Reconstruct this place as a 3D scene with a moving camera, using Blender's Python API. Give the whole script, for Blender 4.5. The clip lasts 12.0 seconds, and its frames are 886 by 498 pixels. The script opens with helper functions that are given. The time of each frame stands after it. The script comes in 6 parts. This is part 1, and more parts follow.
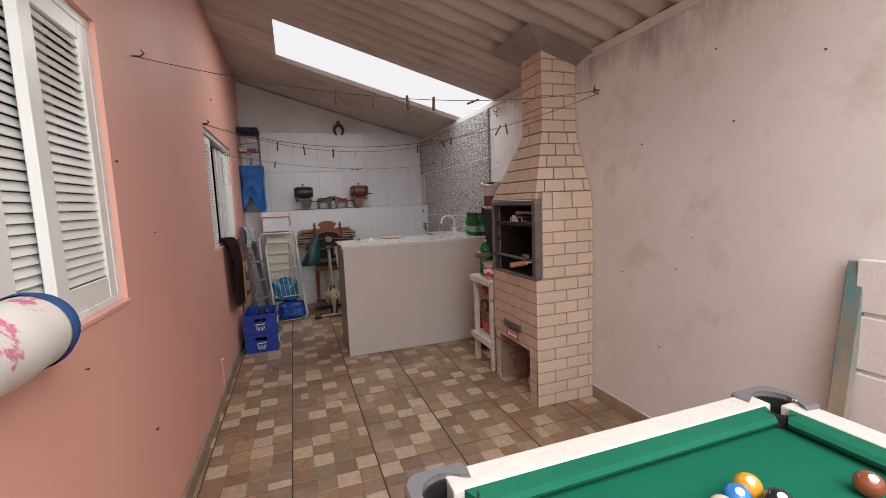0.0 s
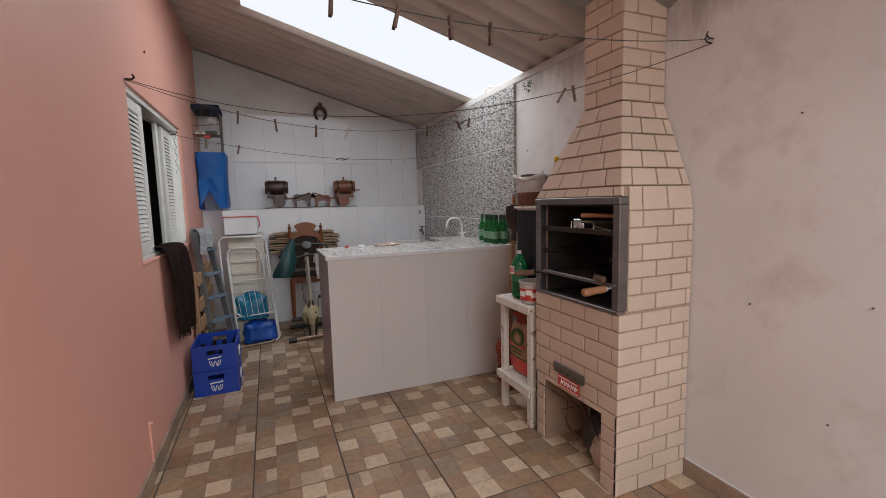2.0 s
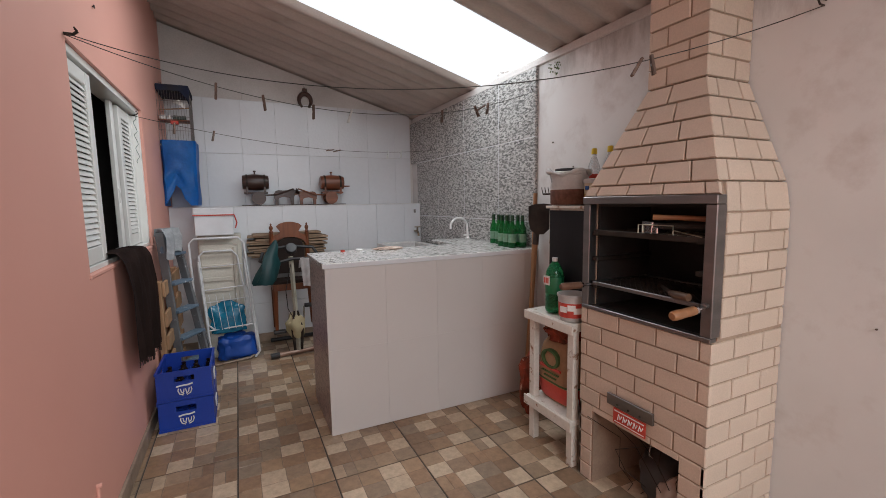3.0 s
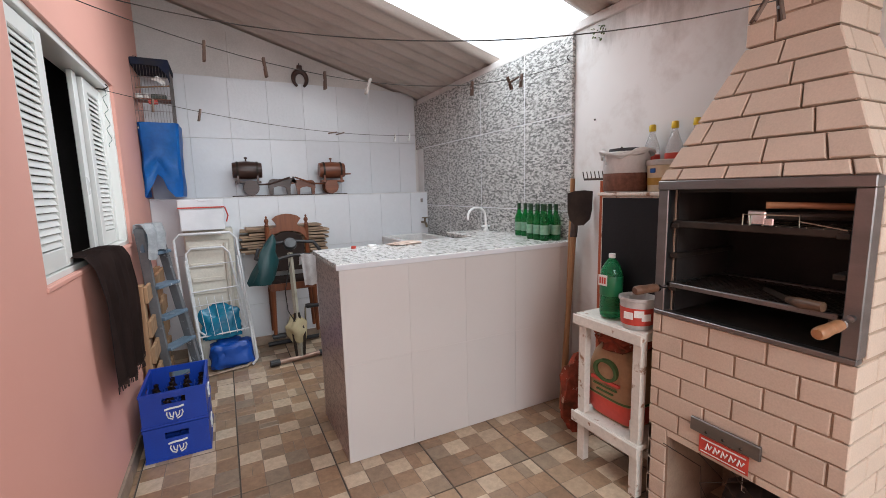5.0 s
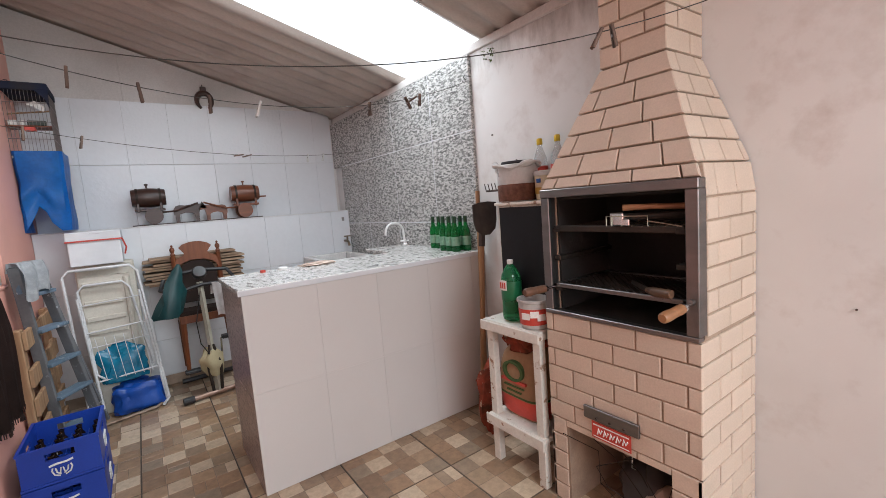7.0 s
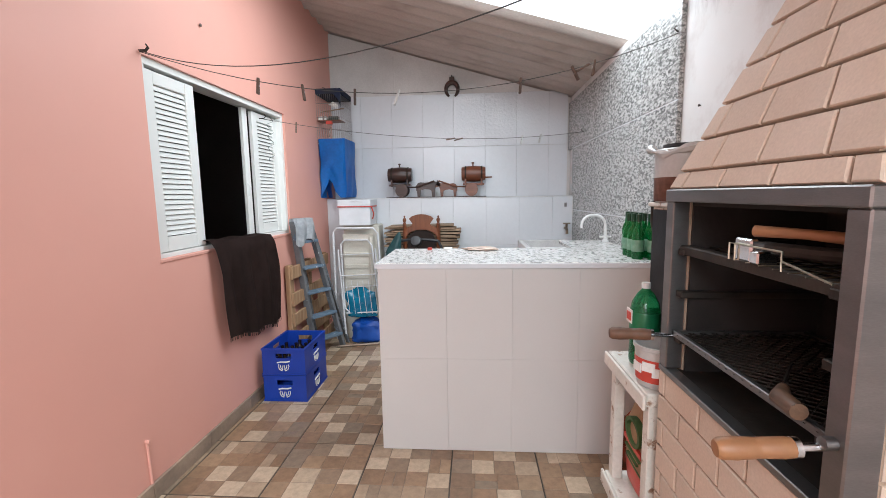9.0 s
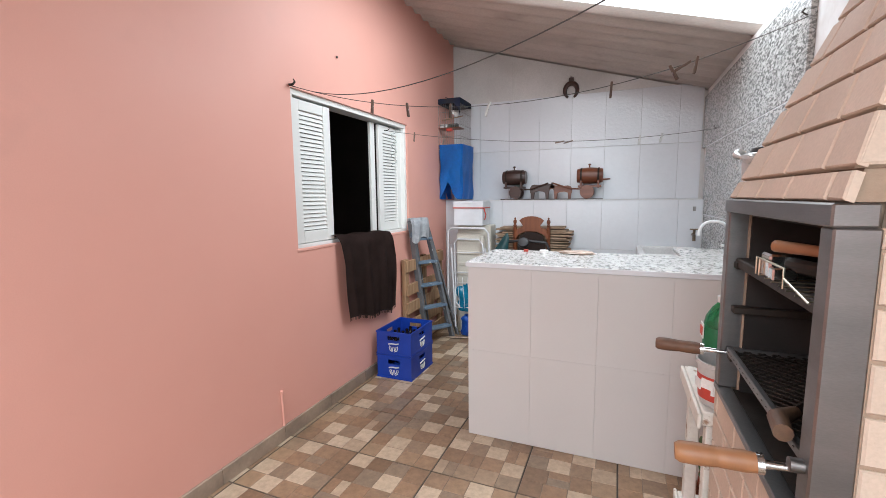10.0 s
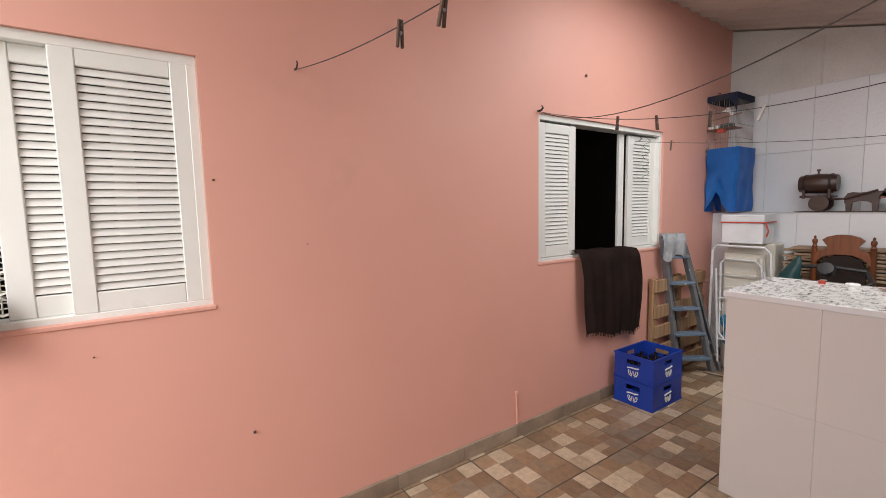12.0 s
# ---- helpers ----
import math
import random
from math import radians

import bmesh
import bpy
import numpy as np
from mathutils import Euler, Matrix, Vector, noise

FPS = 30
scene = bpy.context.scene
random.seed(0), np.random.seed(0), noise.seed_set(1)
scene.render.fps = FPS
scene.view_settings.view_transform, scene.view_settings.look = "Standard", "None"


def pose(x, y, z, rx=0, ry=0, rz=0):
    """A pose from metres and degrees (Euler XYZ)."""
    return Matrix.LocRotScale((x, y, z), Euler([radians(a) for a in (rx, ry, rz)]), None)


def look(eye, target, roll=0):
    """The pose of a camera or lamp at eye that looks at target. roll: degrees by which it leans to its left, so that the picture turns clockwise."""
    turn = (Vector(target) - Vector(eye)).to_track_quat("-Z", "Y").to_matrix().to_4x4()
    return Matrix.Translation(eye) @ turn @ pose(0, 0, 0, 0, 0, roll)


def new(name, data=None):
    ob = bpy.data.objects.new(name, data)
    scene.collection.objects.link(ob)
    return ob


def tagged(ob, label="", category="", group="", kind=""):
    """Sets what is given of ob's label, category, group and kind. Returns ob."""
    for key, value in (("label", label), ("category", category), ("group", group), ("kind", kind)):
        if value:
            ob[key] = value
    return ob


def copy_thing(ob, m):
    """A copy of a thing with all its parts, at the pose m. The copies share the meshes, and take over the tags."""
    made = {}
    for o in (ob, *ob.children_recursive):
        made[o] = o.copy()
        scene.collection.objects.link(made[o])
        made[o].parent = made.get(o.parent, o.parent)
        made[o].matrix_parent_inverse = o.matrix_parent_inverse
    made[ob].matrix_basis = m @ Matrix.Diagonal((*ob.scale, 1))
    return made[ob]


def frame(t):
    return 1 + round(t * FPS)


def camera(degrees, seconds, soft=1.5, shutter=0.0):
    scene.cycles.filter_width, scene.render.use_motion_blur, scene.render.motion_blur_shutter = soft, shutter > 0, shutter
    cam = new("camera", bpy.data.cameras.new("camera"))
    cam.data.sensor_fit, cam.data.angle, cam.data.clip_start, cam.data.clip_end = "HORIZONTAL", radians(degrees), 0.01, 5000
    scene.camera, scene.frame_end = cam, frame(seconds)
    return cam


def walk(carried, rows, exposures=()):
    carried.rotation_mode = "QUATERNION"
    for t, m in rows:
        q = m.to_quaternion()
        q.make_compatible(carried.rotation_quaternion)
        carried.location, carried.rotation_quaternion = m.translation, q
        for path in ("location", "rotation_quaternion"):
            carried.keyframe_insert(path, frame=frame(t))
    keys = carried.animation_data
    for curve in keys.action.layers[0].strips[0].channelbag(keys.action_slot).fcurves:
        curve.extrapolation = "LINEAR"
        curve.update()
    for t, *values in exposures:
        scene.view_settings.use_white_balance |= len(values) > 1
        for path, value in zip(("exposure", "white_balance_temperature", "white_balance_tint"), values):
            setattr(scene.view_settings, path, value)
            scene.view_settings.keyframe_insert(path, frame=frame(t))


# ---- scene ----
cam = camera(92.2, 12.0, soft=0.8)
PATH = [
    (0, (0.202, 0.099, 1.437), (0.852, 1.977, 1.215), -2.3),
    (0.5, (0.187, 0.362, 1.422), (0.861, 2.232, 1.206), -2.0),
    (1, (0.165, 0.599, 1.436), (0.894, 2.451, 1.235), -1.7),
    (1.5, (0.202, 0.822, 1.421), (0.959, 2.662, 1.216), -1.6),
    (2, (0.25, 1.084, 1.415), (0.999, 2.926, 1.199), -1.4),
    (2.5, (0.219, 1.35, 1.414), (1.0, 3.178, 1.195), -1.2),
    (3, (0.178, 1.604, 1.414), (1.035, 3.397, 1.191), -0.9),
    (3.5, (0.196, 1.848, 1.409), (1.082, 3.627, 1.185), -1.2),
    (3.7, (0.204, 1.872, 1.433), (1.049, 3.667, 1.181), -1.4),
    (5.3, (0.126, 2.058, 1.41), (1.069, 3.8, 1.135), -1.6),
    (5.5, (0.13, 2.053, 1.415), (1.121, 3.771, 1.156), -1.5),
    (6, (0.136, 2.026, 1.401), (1.269, 3.657, 1.166), -1.1),
    (6.5, (0.14, 1.968, 1.403), (1.356, 3.54, 1.183), -3.5),
    (6.7, (0.173, 1.928, 1.41), (1.385, 3.505, 1.193), -4.0),
    (8.3, (0.769, 1.888, 1.392), (1.125, 3.839, 1.133), -2.6),
    (8.5, (0.854, 1.894, 1.4), (1.104, 3.862, 1.147), -2.7),
    (9, (1.128, 1.892, 1.417), (0.984, 3.871, 1.167), -0.9),
    (9.5, (1.285, 1.86, 1.415), (0.801, 3.785, 1.168), -0.6),
    (10, (1.413, 1.788, 1.437), (0.657, 3.623, 1.194), -0.6),
    (10.5, (1.524, 1.803, 1.453), (0.472, 3.49, 1.239), -1.5),
    (11, (1.574, 1.802, 1.455), (0.26, 3.298, 1.276), -1.7),
    (11.5, (1.548, 1.795, 1.479), (0.042, 3.097, 1.285), -1.3),
    (12, (1.537, 1.766, 1.502), (-0.104, 2.893, 1.308), -1.2),
]
EXPOSURE = [(0, -0.73, 6700, 12), (1, -0.76, 6600, 11), (1.5, -0.7, 6450, 10), (2.5, -0.6, 6350, 9), (3.5, -0.32, 6200, 8), (5.5, 0.14, 6100, 7), (6.5, 0.08, 6100, 7), (8.5, 0.32, 5950, 5), (9.5, 0.35, 5950, 5), (10.5, 0.2, 6150, 8), (12, -0.1, 6700, 11)]
walk(cam, [(t, look(eye, target, roll)) for t, eye, target, roll in PATH], EXPOSURE)

# ---- world, sun, exposure ----
world = bpy.data.worlds.new("sky_world")
scene.world = world
world.use_nodes = True
_nt = world.node_tree
_sky = _nt.nodes.new("ShaderNodeTexSky")
_sky.sky_type, _sky.sun_disc = "NISHITA", False
_sky.sun_elevation, _sky.sun_rotation = radians(58), radians(120)
_sky.dust_density, _sky.air_density = 4.0, 1.0
# bright even cloud over the blue
_cloud = _nt.nodes.new("ShaderNodeMix")
_cloud.data_type = "RGBA"
_cloud.inputs[0].default_value = 0.85
_cloud.inputs[7].default_value = (11.0, 11.2, 11.5, 1)
_nt.links.new(_sky.outputs[0], _cloud.inputs[6])
_nt.links.new(_cloud.outputs[2], _nt.nodes["Background"].inputs[0])
_nt.nodes["Background"].inputs[1].default_value = 0.15
_sun = bpy.data.lights.new("sun", "SUN")
_sun.energy, _sun.angle, _sun.color = 1.0, radians(40), (1.0, 0.97, 0.93)
new("sun", _sun).matrix_world = look((6, -3, 10), (0.5, 3, 0))
# sky light through the roof gap, plus fill lamps at assumed openings behind the camera
def roof_height(x):
    return 3.135 - 0.288 * (x + 0.4)
def opening_light(name, m, sx, sy, power, colour):
    d = bpy.data.lights.new(name, "AREA")
    d.shape, d.size, d.size_y, d.energy, d.color = "RECTANGLE", sx, sy, power, colour
    new(name, d).matrix_world = m
opening_light("roof_gap_daylight", pose(1.21, 4.52, roof_height(1.21) + 0.10, 0, 16.07, 0), 2.0, 0.88, 34, (0.95, 0.98, 1.0))
# added fills: unseen open roof end above, unseen yard side behind
opening_light("assumed_roof_end_fill", look((0.9, -1.05, 3.0), (0.85, 0.05, 0.5)), 2.4, 2.4, 205, (0.965, 0.985, 1.0))
opening_light("assumed_yard_fill", look((0.9, -2.45, 1.2), (0.8, 2.5, 1.5)), 2.2, 2.2, 28, (0.965, 0.985, 1.0))

# ---- materials ----
def nodes_of(name):
    m = bpy.data.materials.new(name)
    m.use_nodes = True
    nt = m.node_tree
    return m, nt, nt.nodes["Principled BSDF"]

def nd(nt, kind, **kw):
    n = nt.nodes.new(kind)
    for k, v in kw.items():
        n.inputs[k].default_value = v
    return n

def ramp(nt, src, stops):
    r = nt.nodes.new("ShaderNodeValToRGB")
    e = r.color_ramp.elements
    e[0].position, e[0].color = stops[0][0], (*stops[0][1], 1)
    e[1].position, e[1].color = stops[-1][0], (*stops[-1][1], 1)
    for p, c in stops[1:-1]:
        e.new(p).color = (*c, 1)
    nt.links.new(src, r.inputs[0])
    return r

def mixc(nt, fac, a, b, mode="MIX"):
    n = nt.nodes.new("ShaderNodeMix")
    n.data_type, n.blend_type = "RGBA", mode
    for sock, v in ((n.inputs[0], fac), (n.inputs[6], a), (n.inputs[7], b)):
        if hasattr(v, "is_output"):
            nt.links.new(v, sock)
        elif isinstance(v, (int, float)):
            sock.default_value = v
        else:
            sock.default_value = (*v, 1)
    return n.outputs[2]

def coords(nt, scale=(1, 1, 1), rot=(0, 0, 0)):
    tc = nt.nodes.new("ShaderNodeTexCoord")
    mp = nt.nodes.new("ShaderNodeMapping")
    mp.inputs["Scale"].default_value = scale
    mp.inputs["Rotation"].default_value = rot
    nt.links.new(tc.outputs["Object"], mp.inputs[0])
    return mp.outputs[0]

def noise_tex(nt, vec, scale, detail=4.0, rough=0.55):
    n = nd(nt, "ShaderNodeTexNoise", Scale=scale, Detail=detail, Roughness=rough)
    nt.links.new(vec, n.inputs["Vector"])
    return n.outputs[0]

def bump(nt, b, height, strength, dist=0.01):
    n = nd(nt, "ShaderNodeBump", Strength=strength, Distance=dist)
    nt.links.new(height, n.inputs["Height"])
    nt.links.new(n.outputs[0], b.inputs["Normal"])

def surf(name, c1, c2=None, scale=3.0, fine=60.0, rough=0.6, metal=0.0, relief=0.15, stretch=(1, 1, 1), vary=0.0, stain=None, stain_at=(0.58, 0.75), stain_scale=2.0, spec=0.5, coat=0.0, trans=0.0, grain_mix=0.6):
    """A worn surface: two tones in broad patches, fine grain, optional stains, per-object variation."""
    m, nt, b = nodes_of(name)
    c2 = c2 or tuple(c * 0.82 for c in c1)
    v = coords(nt, stretch)
    big, small = noise_tex(nt, v, scale), noise_tex(nt, v, fine, 3.0)
    col = ramp(nt, big, [(0.35, c2), (0.65, c1)]).outputs[0]
    grain = ramp(nt, small, [(0.3, (0.86, 0.86, 0.86)), (0.7, (1.06, 1.06, 1.06))]).outputs[0]
    col = mixc(nt, grain_mix, col, grain, "MULTIPLY")
    if stain:
        s = noise_tex(nt, v, stain_scale, 8.0, 0.65)
        f = ramp(nt, s, [(stain_at[0], (0, 0, 0)), (stain_at[1], (1, 1, 1))]).outputs[0]
        col = mixc(nt, f, col, stain)
    if vary:
        info = nt.nodes.new("ShaderNodeObjectInfo")
        k = ramp(nt, info.outputs["Random"], [(0.0, (1 - vary,) * 3), (1.0, (1 + vary * 0.6,) * 3)]).outputs[0]
        col = mixc(nt, 1.0, col, k, "MULTIPLY")
    nt.links.new(col, b.inputs["Base Color"])
    r = ramp(nt, big, [(0.3, (min(1, rough * 1.15),) * 3), (0.7, (rough * 0.88,) * 3)]).outputs[0]
    nt.links.new(r, b.inputs["Roughness"])
    b.inputs["Metallic"].default_value = metal
    b.inputs["Specular IOR Level"].default_value = spec
    b.inputs["Coat Weight"].default_value = coat
    b.inputs["Transmission Weight"].default_value = trans
    if relief:
        bump(nt, b, small, relief, 0.004)
    return m

def wood(name, c1, c2, axis=2, rough=0.5, relief=0.2, vary=0.1):
    st = [14.0, 14.0, 14.0]
    st[axis] = 0.9
    return surf(name, c1, c2, scale=2.2, fine=9.0, rough=rough, relief=relief, stretch=tuple(st), vary=vary)

PINK = surf("pink_wall_paint", (0.74, 0.385, 0.312), (0.71, 0.36, 0.29), 0.8, 220, 0.55, relief=0.04, grain_mix=0.15, stain=(0.66, 0.35, 0.285), stain_at=(0.6, 0.8), stain_scale=1.3)
def stained_wall(name):
    m, nt, b = nodes_of(name)
    v = coords(nt)
    big, mid, fine = noise_tex(nt, v, 0.9, 5), noise_tex(nt, v, 3.5, 8, 0.65), noise_tex(nt, v, 150, 3)
    col = ramp(nt, big, [(0.35, (0.62, 0.615, 0.60)), (0.7, (0.74, 0.745, 0.735))]).outputs[0]
    col = mixc(nt, ramp(nt, mid, [(0.53, (0, 0, 0)), (0.74, (0.62, 0.62, 0.62))]).outputs[0], col, (0.47, 0.42, 0.385))
    # damp grime grows along the top edge of the wall, in drips
    sep = nt.nodes.new("ShaderNodeSeparateXYZ")
    nt.links.new(v, sep.inputs[0])
    drip = noise_tex(nt, coords(nt, (1, 2.2, 0.7)), 2.4, 7, 0.7)
    mth = nt.nodes.new("ShaderNodeMath"); mth.operation = "MULTIPLY_ADD"
    nt.links.new(drip, mth.inputs[0]); mth.inputs[1].default_value = 1.1
    nt.links.new(sep.outputs[2], mth.inputs[2])
    f = ramp(nt, mth.outputs[0], [(0.0, (0, 0, 0)), (1.0, (1, 1, 1))])
    mr = nd(nt, "ShaderNodeMapRange"); mr.inputs[1].default_value, mr.inputs[2].default_value, mr.inputs[4].default_value = 2.72, 3.05, 0.8
    nt.links.new(mth.outputs[0], mr.inputs[0])
    col = mixc(nt, mr.outputs[0], col, (0.22, 0.205, 0.19))
    nt.links.new(col, b.inputs["Base Color"])
    b.inputs["Roughness"].default_value = 0.75
    bump(nt, b, fine, 0.12, 0.003)
    return m
STAINED = stained_wall("stained_white_plaster")
RAWTOP = surf("bare_render", (0.62, 0.60, 0.58), (0.50, 0.48, 0.46), 1.5, 90, 0.85, relief=0.25, stain=(0.38, 0.36, 0.34), stain_scale=1.8)
ROOFMAT = surf("fibre_cement", (0.55, 0.49, 0.445), (0.44, 0.385, 0.345), 1.6, 80, 0.85, relief=0.25, stretch=(0.6, 1.4, 1), stain=(0.26, 0.215, 0.185), stain_at=(0.55, 0.8), stain_scale=2.5)
WTILE = surf("white_glazed_tile", (0.66, 0.675, 0.70), (0.62, 0.635, 0.66), 1.0, 26, 0.22, relief=0.30, vary=0.03, grain_mix=0.15)
RIPPLE = surf("rippled_white_tile", (0.66, 0.675, 0.70), (0.62, 0.635, 0.66), 1.0, 42, 0.13, relief=0.75, vary=0.03, grain_mix=0.1)
GROUT = surf("white_grout", (0.66, 0.66, 0.66), None, 4, 90, 0.9)
BARTILE = surf("cream_bar_tile", (0.575, 0.55, 0.53), (0.55, 0.525, 0.505), 1.2, 120, 0.32, relief=0.01, vary=0.02, grain_mix=0.08)
BARGROUT = surf("cream_grout", (0.61, 0.585, 0.57), None, 4, 90, 0.9)
def granite(name, base, dark, scale, amount, rough):
    m, nt, b = nodes_of(name)
    v = coords(nt, (1.0, 0.5, 1.25), (0.6, 0.3, 0.5))
    n1, n2 = noise_tex(nt, v, scale, 6, 0.7), noise_tex(nt, v, scale * 0.35, 3, 0.6)
    n3 = noise_tex(nt, v, scale * 3, 3, 0.6)
    f = ramp(nt, n1, [(amount, dark), (amount + 0.05, tuple((x + y) / 2 for x, y in zip(base, dark))), (amount + 0.1, base)]).outputs[0]
    c = mixc(nt, ramp(nt, n2, [(0.4, (0, 0, 0)), (0.7, (0.5, 0.5, 0.5))]).outputs[0], f, tuple(x * 0.62 for x in base))
    c = mixc(nt, 0.7, c, ramp(nt, n3, [(0.3, (0.7, 0.7, 0.7)), (0.6, (1.08, 1.08, 1.08))]).outputs[0], "MULTIPLY")
    nt.links.new(c, b.inputs["Base Color"])
    b.inputs["Roughness"].default_value = rough
    return m
GRANITE = granite("grey_granite", (0.56, 0.56, 0.54), (0.13, 0.13, 0.125), 60, 0.445, 0.26)
GRANITE_TOP = granite("pale_granite", (0.66, 0.65, 0.62), (0.16, 0.15, 0.14), 42, 0.40, 0.18)
GRANITE_SIDE = granite("rosy_granite", (0.40, 0.33, 0.30), (0.13, 0.10, 0.09), 50, 0.42, 0.3)
def floor_mat(name):
    m, nt, b = nodes_of(name)
    geo = nt.nodes.new("ShaderNodeNewGeometry")
    info = nt.nodes.new("ShaderNodeObjectInfo")
    add = nt.nodes.new("ShaderNodeMath"); add.operation = "MULTIPLY_ADD"
    nt.links.new(info.outputs["Random"], add.inputs[0]); add.inputs[1].default_value = 0.13
    nt.links.new(geo.outputs["Random Per Island"], add.inputs[2])
    fr = nt.nodes.new("ShaderNodeMath"); fr.operation = "FRACT"
    nt.links.new(add.outputs[0], fr.inputs[0])
    col = ramp(nt, fr.outputs[0], [(0.0, (0.222, 0.142, 0.088)), (0.18, (0.323, 0.204, 0.122)), (0.36, (0.261, 0.199, 0.141)), (0.52, (0.367, 0.246, 0.151)), (0.68, (0.301, 0.199, 0.122)), (0.8, (0.512, 0.398, 0.283)), (1.0, (0.579, 0.461, 0.336))])
    v = coords(nt)
    n1, n2 = noise_tex(nt, v, 22, 6, 0.65), noise_tex(nt, v, 2.0, 4)
    c = mixc(nt, 0.8, col.outputs[0], ramp(nt, n1, [(0.3, (0.66, 0.64, 0.62)), (0.65, (1.12, 1.1, 1.08))]).outputs[0], "MULTIPLY")
    c = mixc(nt, 0.5, c, ramp(nt, n2, [(0.3, (0.8, 0.8, 0.8)), (0.7, (1.05, 1.05, 1.05))]).outputs[0], "MULTIPLY")
    nt.links.new(c, b.inputs["Base Color"])
    b.inputs["Roughness"].default_value = 0.36
    bump(nt, b, n1, 0.12, 0.003)
    return m
FTILE = floor_mat("stone_print_tile")
FGROUT = surf("dark_grout", (0.10, 0.08, 0.065), (0.07, 0.06, 0.05), 5, 90, 0.9)
FLINE = surf("tile_print_line", (0.20, 0.15, 0.11), None, 5, 90, 0.5)
BASEB = surf("brown_stone_skirting", (0.36, 0.27, 0.20), (0.25, 0.19, 0.145), 7, 60, 0.45, vary=0.2)
BRICK = surf("pale_fire_brick", (0.58, 0.465, 0.37), (0.54, 0.43, 0.34), 3, 160, 0.75, relief=0.12, vary=0.07, stain=(0.56, 0.38, 0.28), stain_at=(0.66, 0.85), stain_scale=5)
MORTAR = surf("tan_mortar", (0.36, 0.265, 0.19), (0.28, 0.20, 0.145), 6, 90, 0.95, relief=0.3)
SOOT = surf("sooty_refractory", (0.022, 0.018, 0.016), (0.012, 0.010, 0.009), 4, 60, 0.95, relief=0.3, stain=(0.09, 0.07, 0.055), stain_at=(0.62, 0.9), stain_scale=3)
STEEL = surf("brushed_stainless", (0.26, 0.245, 0.24), (0.20, 0.19, 0.185), 2, 160, 0.42, 1.0, 0.05, stretch=(1, 1, 6))
DARKSTEEL = surf("sooty_steel", (0.075, 0.06, 0.05), (0.04, 0.034, 0.03), 6, 90, 0.6, 0.8)
CHROME = surf("bright_chrome", (0.75, 0.75, 0.76), None, 2, 90, 0.15, 1.0, 0.0)
TURNED = surf("turned_handle_wood", (0.36, 0.17, 0.07), (0.23, 0.10, 0.045), 6, 40, 0.5, vary=0.1)
WHITEMETAL = surf("white_enamelled_aluminium", (0.79, 0.79, 0.76), (0.75, 0.75, 0.72), 2, 120, 0.3, relief=0.0, grain_mix=0.05)
# dark colour that stands in for shade indoors and behind the slats
INDOOR_SHADE = surf("painted_indoor_shade", (0.10, 0.085, 0.08), None, 1, 60, 0.9)

# ---- mesh helpers ----
WORLD = {}
I4 = Matrix.Identity(4)

def finish(bm, mat, name, smooth=False):
    me = bpy.data.meshes.new(name)
    bmesh.ops.recalc_face_normals(bm, faces=bm.faces[:])
    if smooth:
        for f in bm.faces:
            f.smooth = True
    bm.to_mesh(me)
    bm.free()
    for m in (mat if isinstance(mat, (list, tuple)) else [mat]):
        me.materials.append(m)
    if smooth:
        me.set_sharp_from_angle(angle=radians(38))
    return me

def thing(name, loc, label, category, group="", kind=""):
    ob = new(name)
    ob.empty_display_size = 0.1
    ob.location = loc
    WORLD[ob.name] = Matrix.Translation(loc)
    return tagged(ob, label, category, group, kind)

def part(name, bm, mat, parent, label="", smooth=False):
    ob = new(name, finish(bm, mat, name, smooth))
    ob.parent = parent
    ob.matrix_parent_inverse = WORLD.get(parent.name, I4).inverted()
    WORLD[ob.name] = I4
    return tagged(ob, label)

def solo(name, bm, mat, label, category, group="", kind="", smooth=False):
    ob = new(name, finish(bm, mat, name, smooth))
    WORLD[ob.name] = I4
    return tagged(ob, label, category, group, kind)

def setting(name, bm, mat, label="", smooth=False):
    ob = new(name, finish(bm, mat, name, smooth))
    WORLD[ob.name] = I4
    return tagged(ob, label, "", "", "structure")

def piece(name, mesh, parent, m):
    ob = new(name, mesh)
    ob.parent = parent
    ob.matrix_parent_inverse = WORLD.get(parent.name, I4).inverted()
    ob.matrix_basis = m
    return ob

def box(bm, x0, y0, z0, x1, y1, z1, bev=0.0, m=None, seg=1):
    b2 = bmesh.new()
    bmesh.ops.create_cube(b2, size=1.0)
    for v in b2.verts:
        v.co = Vector((x0 + (v.co.x + 0.5) * (x1 - x0), y0 + (v.co.y + 0.5) * (y1 - y0), z0 + (v.co.z + 0.5) * (z1 - z0)))
    if bev:
        bmesh.ops.bevel(b2, geom=b2.edges[:], offset=bev, segments=seg, affect="EDGES", profile=0.6)
    merge(bm, b2, m)
    return bm

def merge(bm, b2, m=None):
    m = m or I4
    vs = {v: bm.verts.new(m @ v.co) for v in b2.verts}
    for f in b2.faces:
        try:
            g = bm.faces.new([vs[v] for v in f.verts])
            g.material_index, g.smooth = f.material_index, f.smooth
        except ValueError:
            pass
    b2.free()

def B(*a, **k):
    return box(bmesh.new(), *a, **k)

